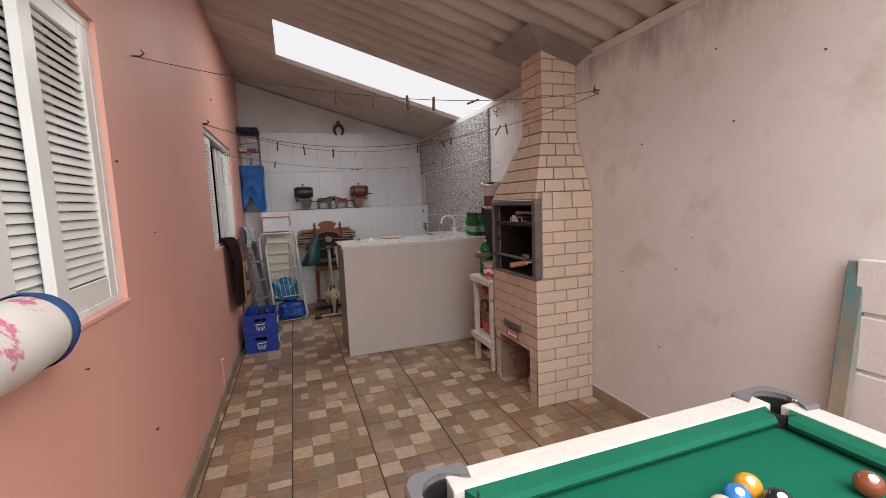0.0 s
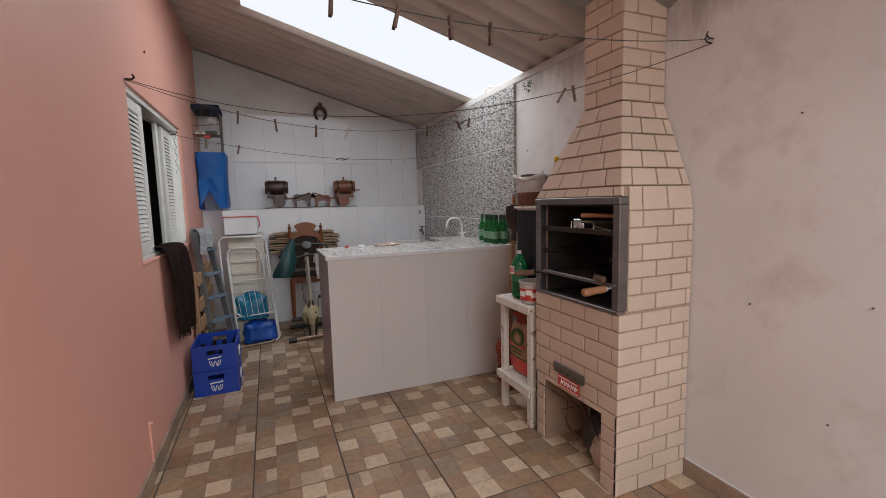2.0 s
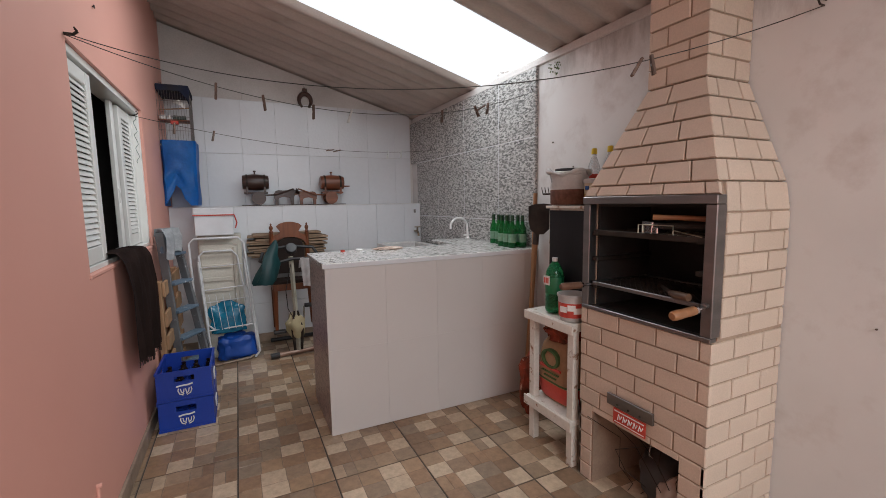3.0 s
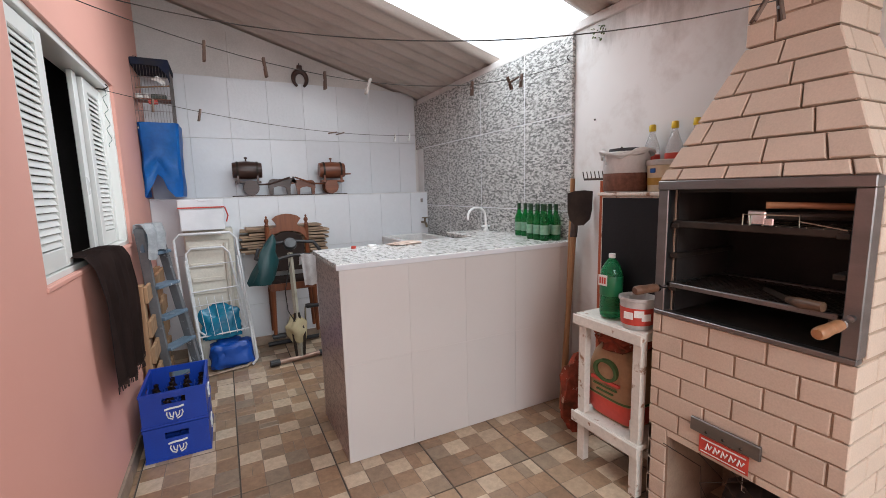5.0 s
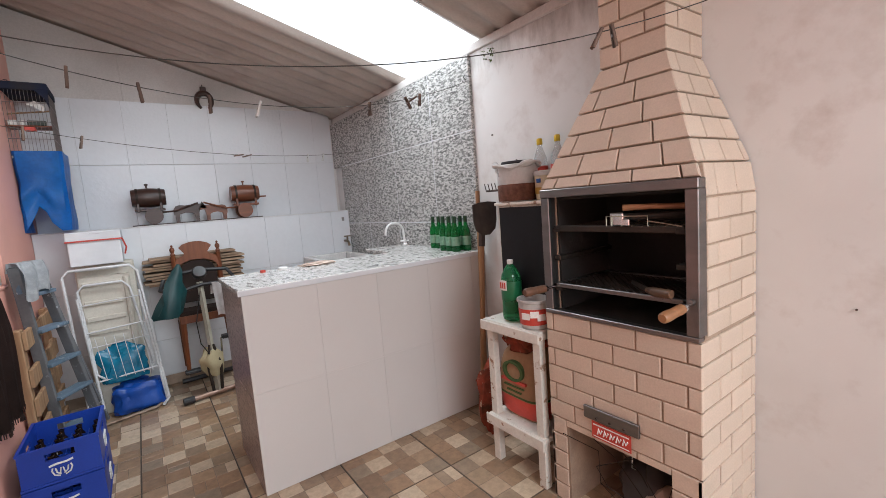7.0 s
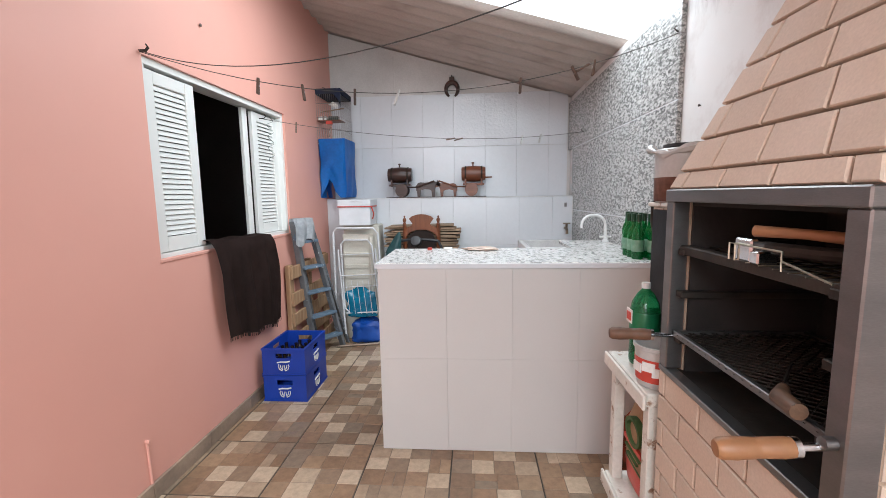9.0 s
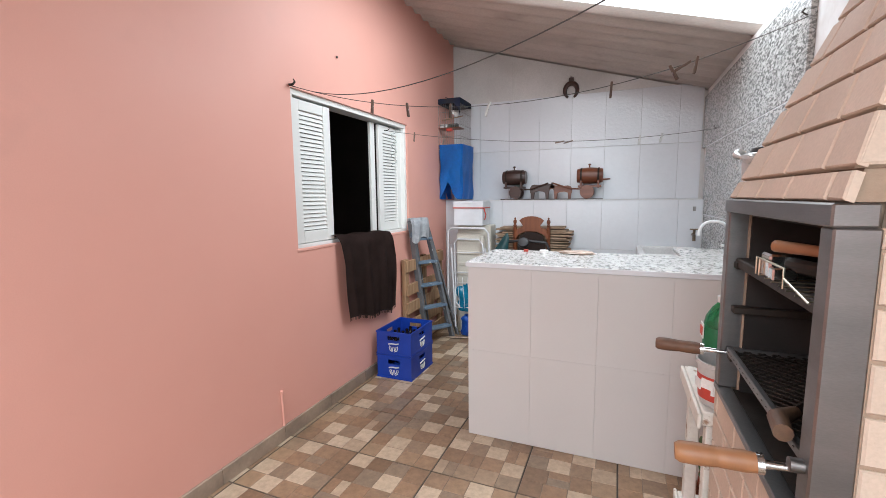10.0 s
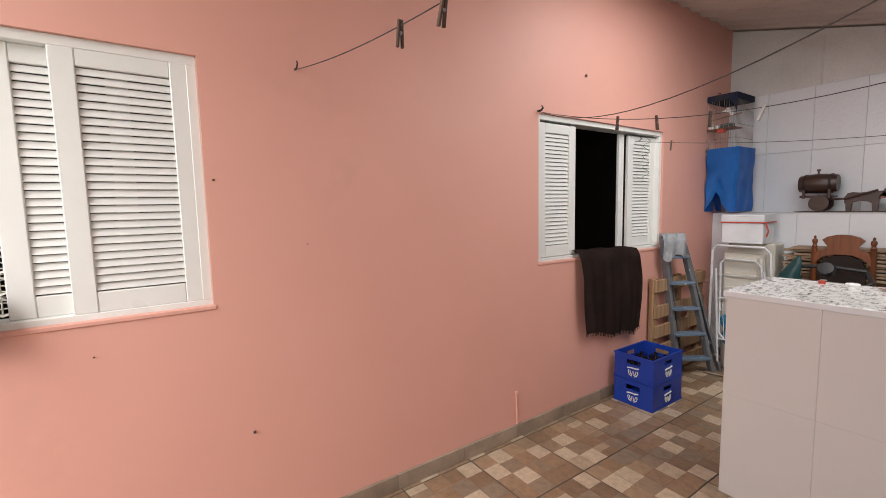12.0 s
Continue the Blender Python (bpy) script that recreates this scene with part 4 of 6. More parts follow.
arc = [(0.91 + 0.062 * math.cos(radians(a)), YB - 0.022, 2.515 + 0.075 * math.sin(radians(a))) for a in range(-62, 243, 16)]
part("ring", T(arc, [0.012 + 0.014 * math.sin(math.pi * k / (len(arc) - 1)) for k in range(len(arc))], 8), WOODD, hs, "", True)
part("hanger", B(0.885, YB - 0.035, 2.585, 0.935, YB - 0.008, 2.645, 0.005), WOODD, hs)
part("hook", T([(0.91, YB - 0.02, 2.60), (0.905, YB - 0.02, 2.665)], 0.004, 6), DARKSTEEL, hs)
setting("trim_joint", B(0.285, YB - 0.006, 2.476, 0.30, YB + 0.01, 2.88, 0.002), RAWTOP, "mortar ridge in the bare render")

# bird cage with a plastic sheet below
cg = thing("bird_cage", (-0.27, 6.2, 1.980), "empty wire bird cage hung on the wall, covered top", "cage")
CWIRE = surf("grey_cage_wire", (0.33, 0.31, 0.30), None, 5, 60, 0.4, 0.9)
x0, x1, y0, y1, z0, z1 = -0.395, -0.155, 6.09, 6.45, 1.950, 2.450
wires = bmesh.new()
for k in range(13):
    x = x0 + (x1 - x0) * k / 12
    tube(wires, [(x, y0, z0), (x, y0, z1)], 0.0013, 4)
for k in range(17):
    y = y0 + (y1 - y0) * k / 16
    tube(wires, [(x1, y, z0), (x1, y, z1)], 0.0013, 4)
for z in (1.950, 2.070, 2.190, 2.320, 2.450):
    tube(wires, [(x0, y0, z), (x1, y0, z), (x1, y1, z)], 0.0022, 5)
tagged(part("wires", wires, CWIRE, cg, "thin grey wires"), kind="stuff")
CLOTHD = fabric("dark_cage_cover", (0.02, 0.025, 0.05), (0.035, 0.035, 0.04), 9)
cv = bmesh.new()
box(cv, x0 - 0.004, y0 - 0.008, 2.405, x1 + 0.008, y1 + 0.004, 2.462, 0.012, None, 2)
part("cover", cv, CLOTHD, cg, "dark cloth cover")
part("cover_corner", prism(bmesh.new(), [(0, 0), (0.05, -0.06), (0.07, -0.13), (0.075, 0)], Matrix.Translation((x1 - 0.065, y0 - 0.012, 2.410)), 0.004), CLOTHD, cg)
part("tray", B(x0, y0, 1.935, x1, y1, 1.955, 0.003), WHITEPAINT, cg)
part("floor_rail", B(x0, y0 - 0.006, 2.155, x1, y0 + 0.15, 2.163, 0.002), wood("cage_wood", (0.22, 0.08, 0.04), None, 0), cg, "reddish shelf")
for a, b, mt in ((-0.385, -0.335, WHITEPAINT), (-0.325, -0.30, WHITEPAINT), (-0.285, -0.185, surf("dark_feeder", (0.03, 0.05, 0.04), None, 4, 60, 0.4))):
    part("feeder", B(a, y0 + 0.004, 2.165, b, y0 + 0.06, 2.200, 0.004), mt, cg)
part("red_dish", B(-0.305, y0 - 0.01, 2.125, -0.245, y0 + 0.04, 2.153, 0.004), RED, cg)
part("perch", T([(x0, 6.2, 2.260), (x1, 6.2, 2.290)], 0.006, 8), WOODP, cg)
part("paper_scrap", prism(bmesh.new(), [(0, 0), (0.05, 0.03), (0.10, -0.01), (0.09, -0.045), (0.04, -0.01)], Matrix.Translation((-0.28, y0 + 0.015, 2.310)), 0.003), WHITEPAINT, cg)
part("hook", T([(-0.35, 6.3, 2.460), (-0.38, 6.3, 2.520), (XL, 6.3, 2.520)], 0.003, 6), DARKSTEEL, cg)
sh = bmesh.new()
n, rows_ = 26, 22
per = [(x0 - 0.0, y1), (x0, y0 - 0.012), (x1 + 0.03, y0 - 0.012), (x1 + 0.03, y1)]
def along(t):
    L = [Vector((*p, 0)) for p in per]
    d = [(L[i + 1] - L[i]).length for i in range(3)]
    s = t * sum(d)
    for i in range(3):
        if s <= d[i] or i == 2:
            return L[i].lerp(L[i + 1], min(1, s / d[i]))
        s -= d[i]
g_ = []
for j in range(rows_ + 1):
    row = []
    for i in range(n + 1):
        t = i / n
        p = along(t)
        frontness = max(0.0, 1 - abs(t - 0.5) / 0.14)
        depth = 0.575 - 0.20 * max(0.0, 1 - abs(t - 0.47) / 0.10)
        s = j / rows_
        w_ = 0.010 * math.sin(t * 34 + s * 6) * s + 0.012 * noise.noise(Vector((t * 6, s * 4, 1)))
        row.append(sh.verts.new((p.x - 0.02 * s * (p.x > -0.25) + w_ * 0.6, p.y + 0.02 * s + w_, 1.985 - s * depth)))
    g_.append(row)
for a, b in zip(g_, g_[1:]):
    for k in range(n):
        sh.faces.new((a[k], a[k + 1], b[k + 1], b[k]))
bmesh.ops.solidify(sh, geom=sh.faces[:], thickness=0.002)
solo("plastic_sheet", sh, BLUEPL, "bright blue plastic sheet hung below the cage", "plastic sheet", smooth=True)

# ladder, cloth, pallet
LADP = surf("paint_splashed_ladder", (0.17, 0.175, 0.185), (0.12, 0.125, 0.135), 6, 60, 0.6, stain=(0.50, 0.52, 0.54), stain_at=(0.62, 0.68), stain_scale=16)
TREAD = surf("blue_ladder_tread", (0.13, 0.185, 0.25), (0.10, 0.15, 0.205), 8, 60, 0.6, stain=(0.50, 0.52, 0.54), stain_at=(0.6, 0.66), stain_scale=18)
lad = thing("step_ladder", (-0.2, 5.6, 0), "folded paint-splashed wooden step ladder by the wall", "ladder")
top, foot = Vector((-0.325, 5.40, 1.21)), Vector((-0.205, 5.66, 0.0))
ax = (top - foot).normalized()
sd = Vector((0.62, 0.78, 0)).normalized()
def on(t, s):
    return foot + (top - foot) * t + sd * s
def beam(a, b, wdt, thk, name, mat, parent):
    d = (b - a)
    m = Matrix.Translation(a) @ d.to_track_quat("Z", "Y").to_matrix().to_4x4()
    return part(name, box(bmesh.new(), -wdt / 2, -thk / 2, 0, wdt / 2, thk / 2, d.length, 0.003, m), mat, parent)
fl_, fr_ = Vector((-0.30, 5.50, 0)), Vector((-0.13, 5.76, 0))
tl_, tr_ = Vector((-0.345, 5.28, 1.22)), Vector((-0.275, 5.44, 1.22))
beam(fl_, tl_, 0.055, 0.03, "side_rail", LADP, lad)
beam(fr_, tr_, 0.055, 0.03, "side_rail", LADP, lad)
for k in range(5):
    t = 0.12 + k * 0.185
    a, b = fl_.lerp(tl_, t), fr_.lerp(tr_, t)
    d = (b - a); L = d.length
    ang = math.atan2(d.y, d.x)
    m = Matrix.Translation(a) @ Matrix.Rotation(ang, 4, "Z")
    part("tread", box(bmesh.new(), 0.0, -0.055, -0.011, L, 0.03, 0.011, 0.003, m), TREAD, lad, "worn blue tread")
part("top_plate", box(bmesh.new(), 0, -0.012, -0.13, (tr_ - tl_).length, 0.012, 0.0, 0.003, Matrix.Translation(fl_.lerp(tl_, 0.98)) @ Matrix.Rotation(math.atan2((tr_ - tl_).y, (tr_ - tl_).x), 4, "Z")), TREAD, lad)
beam(fl_ + Vector((-0.03, 0.14, 0)), tl_ + Vector((0.0, 0.05, -0.05)), 0.04, 0.02, "rear_leg", LADP, lad)
beam(fr_ + Vector((0.02, 0.10, 0)), tr_ + Vector((0.0, 0.05, -0.05)), 0.04, 0.02, "rear_leg", LADP, lad)
RAG = fabric("speckled_rag", (0.68, 0.70, 0.72), (0.50, 0.52, 0.55), 22)
rg = bmesh.new()
g_ = []
for j in range(19):
    s = j / 18
    row = []
    for i in range(15):
        u = i / 14
        a = tl_.lerp(tr_, u * 1.25 - 0.12)
        ang = -1.0 + s * 2.0
        if s < 0.3:
            off, z = Vector((-0.03, 0.03, 0)), 1.19 + (s / 0.3) * 0.06
        else:
            q = (s - 0.3) / 0.7
            off, z = Vector((0.045, -0.035, 0)) * min(1, 0.3 + q * 2), 1.255 - q * (0.21 + 0.03 * math.sin(u * 7))
        off = off + Vector((0.012, -0.012, 0)) * math.sin(u * 14 + s * 3)
        row.append(rg.verts.new((a.x + off.x, a.y + off.y, z)))
    g_.append(row)
for a, b in zip(g_, g_[1:]):
    for k in range(14):
        rg.faces.new((a[k], a[k + 1], b[k + 1], b[k]))
bmesh.ops.solidify(rg, geom=rg.faces[:], thickness=0.006)
solo("cleaning_rag", rg, RAG, "speckled grey rag draped over the ladder top", "cloth", smooth=True)
pal = thing("wooden_pallet", (-0.36, 5.6, 0), "raw wooden pallet leaning against the pink wall", "pallet")
for k, z in enumerate((0.03, 0.20, 0.37, 0.54, 0.76)):
    part("board", B(-0.345, 5.17, z, -0.325, 6.02, z + 0.105, 0.003), WOODP, pal)
for y in (5.16, 5.55, 5.95):
    part("bearer", B(-0.385, y, 0, -0.346, y + 0.075, 0.875, 0.004), WOODP, pal)
part("brace", prism(bmesh.new(), [(0, 0), (0.10, 0), (0.42, 0.55), (0.32, 0.55)], Matrix.Translation((-0.324, 5.5, 0.12)) @ Matrix.Rotation(radians(90), 4, "Z"), 0.015), WOODP, pal)

# folded drying rack, cooler box, folded white table, plastic bags
WH = surf("white_coated_tube", (0.66, 0.67, 0.68), (0.58, 0.59, 0.61), 5, 60, 0.35)
rk = thing("drying_rack", (0.05, 5.9, 0), "folded white wire clothes drying rack", "drying rack")
def frame_loop(y0, yt, xa, xb, z0, z1, r):
    pts = [(xa + 0.05, y0, z0), (xa, y0, z0 + 0.05), (xa - 0.04, yt, z1 - 0.04), (xa, yt, z1), (xb - 0.06, yt, z1), (xb - 0.02, yt, z1 - 0.05), (xb + 0.06, y0, z0 + 0.05), (xb + 0.02, y0, z0)]
    return T(pts, r, 8)
part("outer_frame", frame_loop(5.80, 5.92, -0.19, 0.225, 0.012, 1.115, 0.011), WH, rk, "", True)
part("inner_frame", frame_loop(5.84, 5.92, -0.12, 0.165, 0.30, 1.00, 0.009), WH, rk, "", True)
part("side_leg", T([(0.20, 5.82, 0.93), (0.275, 5.82, 0.03)], 0.009, 8), WH, rk)
part("side_leg", T([(-0.16, 5.83, 0.92), (-0.11, 5.81, 0.1)], 0.009, 8), WH, rk)
part("floor_bar", T([(-0.17, 5.70, 0.014), (0.20, 5.79, 0.014), (0.285, 5.84, 0.05)], 0.012, 8), surf("rusty_tube", (0.35, 0.28, 0.22), (0.2, 0.13, 0.09), 12, 60, 0.5, 0.6), rk, "rusty floor bar", True)
for z in (0.30, 0.55, 0.66, 0.86):
    dx = (1.09 - z) * 0.045
    part("cross_bar", T([(-0.175 + dx, 5.795 + z * 0.09, z), (0.195 + dx * 1.4, 5.795 + z * 0.09, z + 0.02)], 0.006 if z in (0.30, 0.66) else 0.004, 6), WH, rk)
for k in range(6):
    x = -0.10 + k * 0.055
    part("wire", T([(x + 0.035, 5.815, 0.30), (x, 5.835, 0.62)], 0.0025, 5), WH, rk)
IVORY = surf("aged_ivory_plastic", (0.62, 0.59, 0.52), (0.56, 0.53, 0.46), 5, 70, 0.45)
tb = thing("folded_table", (0.03, 6.1, 0.45), "aged ivory plastic folding table stood behind the rack", "table")
part("tabletop", B(-0.155, 5.965, 0.0, 0.155, 6.0, 1.055, 0.012, None, 2), IVORY, tb, "ivory plastic top")
for z in (0.62, 0.72, 0.84, 0.98):
    part("rib", B(-0.135, 5.952, z, 0.10, 5.966, z + 0.035, 0.004), IVORY, tb)
part("rim", T([(0.13, 5.955, 0.46), (0.13, 5.955, 1.03)], 0.02, 8), IVORY, tb)
part("rear_panel", B(-0.17, 6.06, 0.0, 0.19, 6.265, 1.138, 0.01), IVORY, tb)
cb = thing("cooler_box", (-0.02, 6.05, 1.140), "white foam cooler box with a red strap", "cooler")
FOAM = surf("white_foam", (0.72, 0.74, 0.77), None, 3, 90, 0.7, relief=0.02, grain_mix=0.1)
part("box", B(-0.175, 5.95, 1.139, 0.135, 6.20, 1.322, 0.008, None, 2), FOAM, cb)
part("lid", B(-0.182, 5.943, 1.324, 0.142, 6.207, 1.388, 0.008, None, 2), FOAM, cb, "white lid")
part("strap", B(-0.184, 5.941, 1.316, 0.144, 6.209, 1.326), RED, cb, "red strap")
part("strap_end", T([(0.146, 5.96, 1.320), (0.165, 5.97, 1.250), (0.15, 5.98, 1.200)], 0.006, 6), RED, cb)
part("handle", B(-0.04, 5.938, 1.370, 0.02, 5.945, 1.382, 0.002), FOAM, cb)
solo("plastic_bag", blob((0.04, 5.87, 0.26), (0.135, 0.045, 0.15), 21, 0.35, 4, 0.55), TEALPL, "crinkled teal plastic bag stuffed in the rack", "bag", smooth=True)
solo("plastic_bag", blob((0.10, 5.88, 0.01), (0.165, 0.085, 0.125), 33, 0.3, 4, 0.6), surf("deep_blue_bag", (0.008, 0.07, 0.36), (0.006, 0.045, 0.25), 6, 30, 0.4, relief=0.4), "full blue plastic bag on the floor", "bag", smooth=True)

# dining chair hung on the wall, cardboard behind it
CARD = surf("brown_cardboard", (0.34, 0.24, 0.16), (0.25, 0.17, 0.11), 6, 60, 0.85, vary=0.3)
ch = thing("dining_chair", (0.62, 6.05, 0.2), "polished wooden dining chair with a carved crest", "chair")
yc = 6.0
for x in (0.455, 0.785):
    part("back_post", tube(bmesh.new(), [(x, yc + 0.05, 0.64), (x, yc + 0.03, 0.95), (x, yc + 0.02, 1.13)], [0.021, 0.020, 0.018], 8), WOODC, ch)
    part("finial", lathe(bmesh.new(), [(0.014, 0), (0.020, 0.012), (0.011, 0.028), (0.019, 0.05), (0.016, 0.065), (0.006, 0.075), (0.010, 0.086), (0, 0.098)], Matrix.Translation((x, yc + 0.02, 1.13)), 12), WOODC, ch, "turned finial", True)
crest = [(-0.16, 0), (-0.16, 0.045), (-0.145, 0.10), (-0.10, 0.115), (-0.085, 0.135), (-0.105, 0.165), (-0.12, 0.185), (-0.09, 0.21), (-0.04, 0.225), (0, 0.228), (0.04, 0.225), (0.09, 0.21), (0.12, 0.185), (0.105, 0.165), (0.085, 0.135), (0.10, 0.115), (0.145, 0.10), (0.16, 0.045), (0.16, 0), (0.12, 0.05), (0.06, 0.075), (0, 0.08), (-0.06, 0.075), (-0.12, 0.05)]
part("crest_rail", prism(bmesh.new(), crest, Matrix.Translation((0.62, yc + 0.005, 1.01)), 0.03), WOODC, ch, "carved crest rail")
UPH = fabric("dark_upholstery", (0.035, 0.025, 0.022), None)
bk = [(-0.13, 0), (0.13, 0), (0.135, 0.24), (0.11, 0.31), (0.05, 0.345), (-0.05, 0.345), (-0.11, 0.31), (-0.135, 0.24)]
part("back_pad", prism(bmesh.new(), bk, Matrix.Translation((0.62, yc + 0.012, 0.735)), 0.022), UPH, ch, "dark back pad")
part("seat", B(0.435, yc - 0.16, 0.655, 0.805, yc + 0.06, 0.69, 0.012, None, 2), UPH, ch, "dark seat pad")
part("seat_rail", B(0.43, yc - 0.165, 0.595, 0.81, yc + 0.065, 0.657, 0.004), WOODC, ch)
for x in (0.45, 0.79):
    for y in (yc - 0.145, yc + 0.045):
        part("leg", tube(bmesh.new(), [(x, y, 0.60), (x + (0.012 if x > 0.6 else -0.004), y, 0.20)], [0.024, 0.015], 8), WOODC, ch)
part("wall_cleat", B(0.50, yc + 0.06, 0.60, 0.74, 6.283, 0.645, 0.003), WOODP, ch, "wooden cleat that holds it to the wall")
cs = thing("cardboard_stack", (0.62, 6.18, 0.9), "stack of flattened cardboard boxes", "cardboard")
random.seed(12)
for k in range(10):
    z = 0.895 + k * 0.024
    part("sheet", box(bmesh.new(), -0.335 + random.uniform(-.05, .03), -0.115, 0, 0.335 + random.uniform(-.03, .05), 0.095, 0.017, 0.002, pose(0.62, 6.175, z, 0, random.uniform(-1.2, 1.2), random.uniform(-3, 3))), CARD, cs)
part("bracket", B(0.35, 6.12, 0.865, 0.90, 6.283, 0.893, 0.002), WOODP, cs, "board under the stack")

# exercise bike with towel and bag
BK = surf("cream_bike_tube", (0.42, 0.40, 0.33), (0.33, 0.31, 0.25), 8, 60, 0.45)
bike = thing("exercise_bike", (0.6, 5.7, 0), "old cream exercise bike with black handlebar", "exercise bike")
part("front_foot", T([(0.385, 5.675, 0.03), (0.83, 5.735, 0.03)], 0.020, 10), surf("rusty_foot_bar", (0.42, 0.30, 0.24), (0.22, 0.11, 0.07), 14, 60, 0.5, 0.5), bike, "rusty front foot bar", True)
for a, b in (((0.37, 5.673, 0.03), (0.445, 5.683, 0.03)), ((0.775, 5.728, 0.03), (0.845, 5.737, 0.03))):
    part("foot_cap", T([a, b], 0.027, 10), BLACKP, bike)
part("rear_foot", T([(0.40, 6.16, 0.035), (0.86, 6.18, 0.035)], 0.02, 10), BLACKP, bike)
part("main_post", T([(0.62, 5.705, 0.04), (0.605, 5.715, 0.5), (0.592, 5.72, 0.93)], 0.021, 4), BK, bike)
part("frame_bar", T([(0.615, 5.71, 0.16), (0.63, 5.95, 0.18), (0.64, 6.16, 0.05)], 0.02, 8), DARKSTEEL, bike)
part("fork", T([(0.585, 5.70, 0.05), (0.57, 5.70, 0.25), (0.60, 5.71, 0.42)], 0.012, 8), DARKSTEEL, bike)
part("fork", T([(0.645, 5.70, 0.05), (0.66, 5.70, 0.25), (0.62, 5.71, 0.42)], 0.012, 8), DARKSTEEL, bike)
fw = lathe(bmesh.new(), [(0, -0.02), (0.11, -0.018), (0.13, -0.012), (0.13, 0.012), (0.11, 0.018), (0, 0.02)], Matrix.Translation((0.615, 5.86, 0.24)) @ Matrix.Rotation(radians(90), 4, "Y"), 24)
part("flywheel", fw, DARKSTEEL, bike, "dark flywheel", True)
part("handlebar", T([(0.36, 5.80, 0.97), (0.33, 5.74, 0.90), (0.37, 5.69, 0.885), (0.48, 5.69, 0.885), (0.60, 5.70, 0.91), (0.70, 5.69, 0.91), (0.80, 5.69, 0.90), (0.84, 5.74, 0.93), (0.80, 5.80, 1.0)], 0.014, 8), BLACKP, bike, "black foam handlebar", True)
part("upper_bar", T([(0.40, 5.80, 1.0), (0.60, 5.78, 1.02), (0.80, 5.80, 1.0)], 0.014, 8), BLACKP, bike, "", True)
part("meter", lathe(bmesh.new(), [(0, 0), (0.05, 0), (0.055, 0.02), (0.045, 0.05), (0, 0.055)], Matrix.Translation((0.60, 5.76, 0.99)) @ Matrix.Rotation(radians(60), 4, "X"), 16), BLACKP, bike, "black meter", True)
for a, b in ((0.47, 0.19), (0.76, 0.42)):
    part("pedal", B(a - 0.055, 5.80, b, a + 0.055, 5.87, b + 0.028, 0.006), BLACKP, bike, "black pedal")
part("crank", T([(0.53, 5.835, 0.20), (0.55, 5.835, 0.31), (0.60, 5.84, 0.30)], 0.008, 8), CHROME, bike)
part("crank", T([(0.70, 5.835, 0.43), (0.695, 5.835, 0.30), (0.62, 5.84, 0.29)], 0.008, 8), CHROME, bike)
part("cable", T([(0.585, 5.70, 0.86), (0.53, 5.69, 0.62), (0.54, 5.69, 0.45), (0.60, 5.69, 0.33)], 0.004, 6), BLACKP, bike)
CHAM = fabric("yellow_rag", (0.48, 0.42, 0.27), (0.38, 0.33, 0.2))
part("yellow_cover", blob((0.61, 5.74, 0.16), (0.085, 0.07, 0.13), 44, 0.35), CHAM, bike, "yellowed cloth round the wheel", True)
TOW = fabric("white_towel", (0.76, 0.74, 0.73), (0.62, 0.58, 0.57), 18)
tw = bmesh.new()
g_ = []
for j in range(17):
    s = j / 16
    row = []
    for i in range(13):
        u = i / 12
        a = (s - 0.35) * 2
        y = 5.69 + (-0.024 if s > 0.35 else 0.024)
        z = 0.925 - (abs(s - 0.35) * (0.42 if s > 0.35 else 0.3))
        row.append(tw.verts.new((0.655 + 0.145 * u + 0.03 * s * (1 - u), y + 0.006 * math.sin(u * 12), z + 0.004 * math.sin(u * 9))))
    g_.append(row)
for a, b in zip(g_, g_[1:]):
    for k in range(12):
        tw.faces.new((a[k], a[k + 1], b[k + 1], b[k]))
bmesh.ops.solidify(tw, geom=tw.faces[:], thickness=0.006)
solo("hand_towel", tw, TOW, "white hand towel hung over the handlebar", "towel", smooth=True)
GB = surf("dark_green_nylon", (0.008, 0.052, 0.055), (0.006, 0.036, 0.04), 7, 50, 0.4, relief=0.3)
gb = bmesh.new()
ringz = [(1.09, 0.010, 0.01), (1.04, 0.035, 0.02), (0.96, 0.055, 0.03), (0.88, 0.075, 0.04), (0.80, 0.082, 0.05), (0.73, 0.092, 0.05), (0.70, 0.075, 0.045), (0.695, 0.0, 0.0)]
rs_ = []
for z, rx, ry in ringz:
    cx = 0.455 - 0.10 * (1.09 - z) / 0.4
    rs_.append([gb.verts.new((cx + rx * math.cos(a) * (1 + 0.2 * math.sin(3 * a + z * 16) + 0.1 * math.sin(7 * a)), 5.665 + ry * math.sin(a), z)) for a in [2 * math.pi * k / 18 for k in range(18)]])
for a, b in zip(rs_, rs_[1:]):
    for k in range(18):
        gb.faces.new((a[k], a[(k + 1) % 18], b[(k + 1) % 18], b[k]))
for v in gb.verts:
    q = noise.noise(v.co * 9) * 0.022 + noise.noise(v.co * 24) * 0.01
    v.co += Vector((q, -abs(q) * 0.6, q * 0.5))
solo("nylon_bag", gb, GB, "dark green nylon bag hung on the handlebar", "bag", smooth=True)

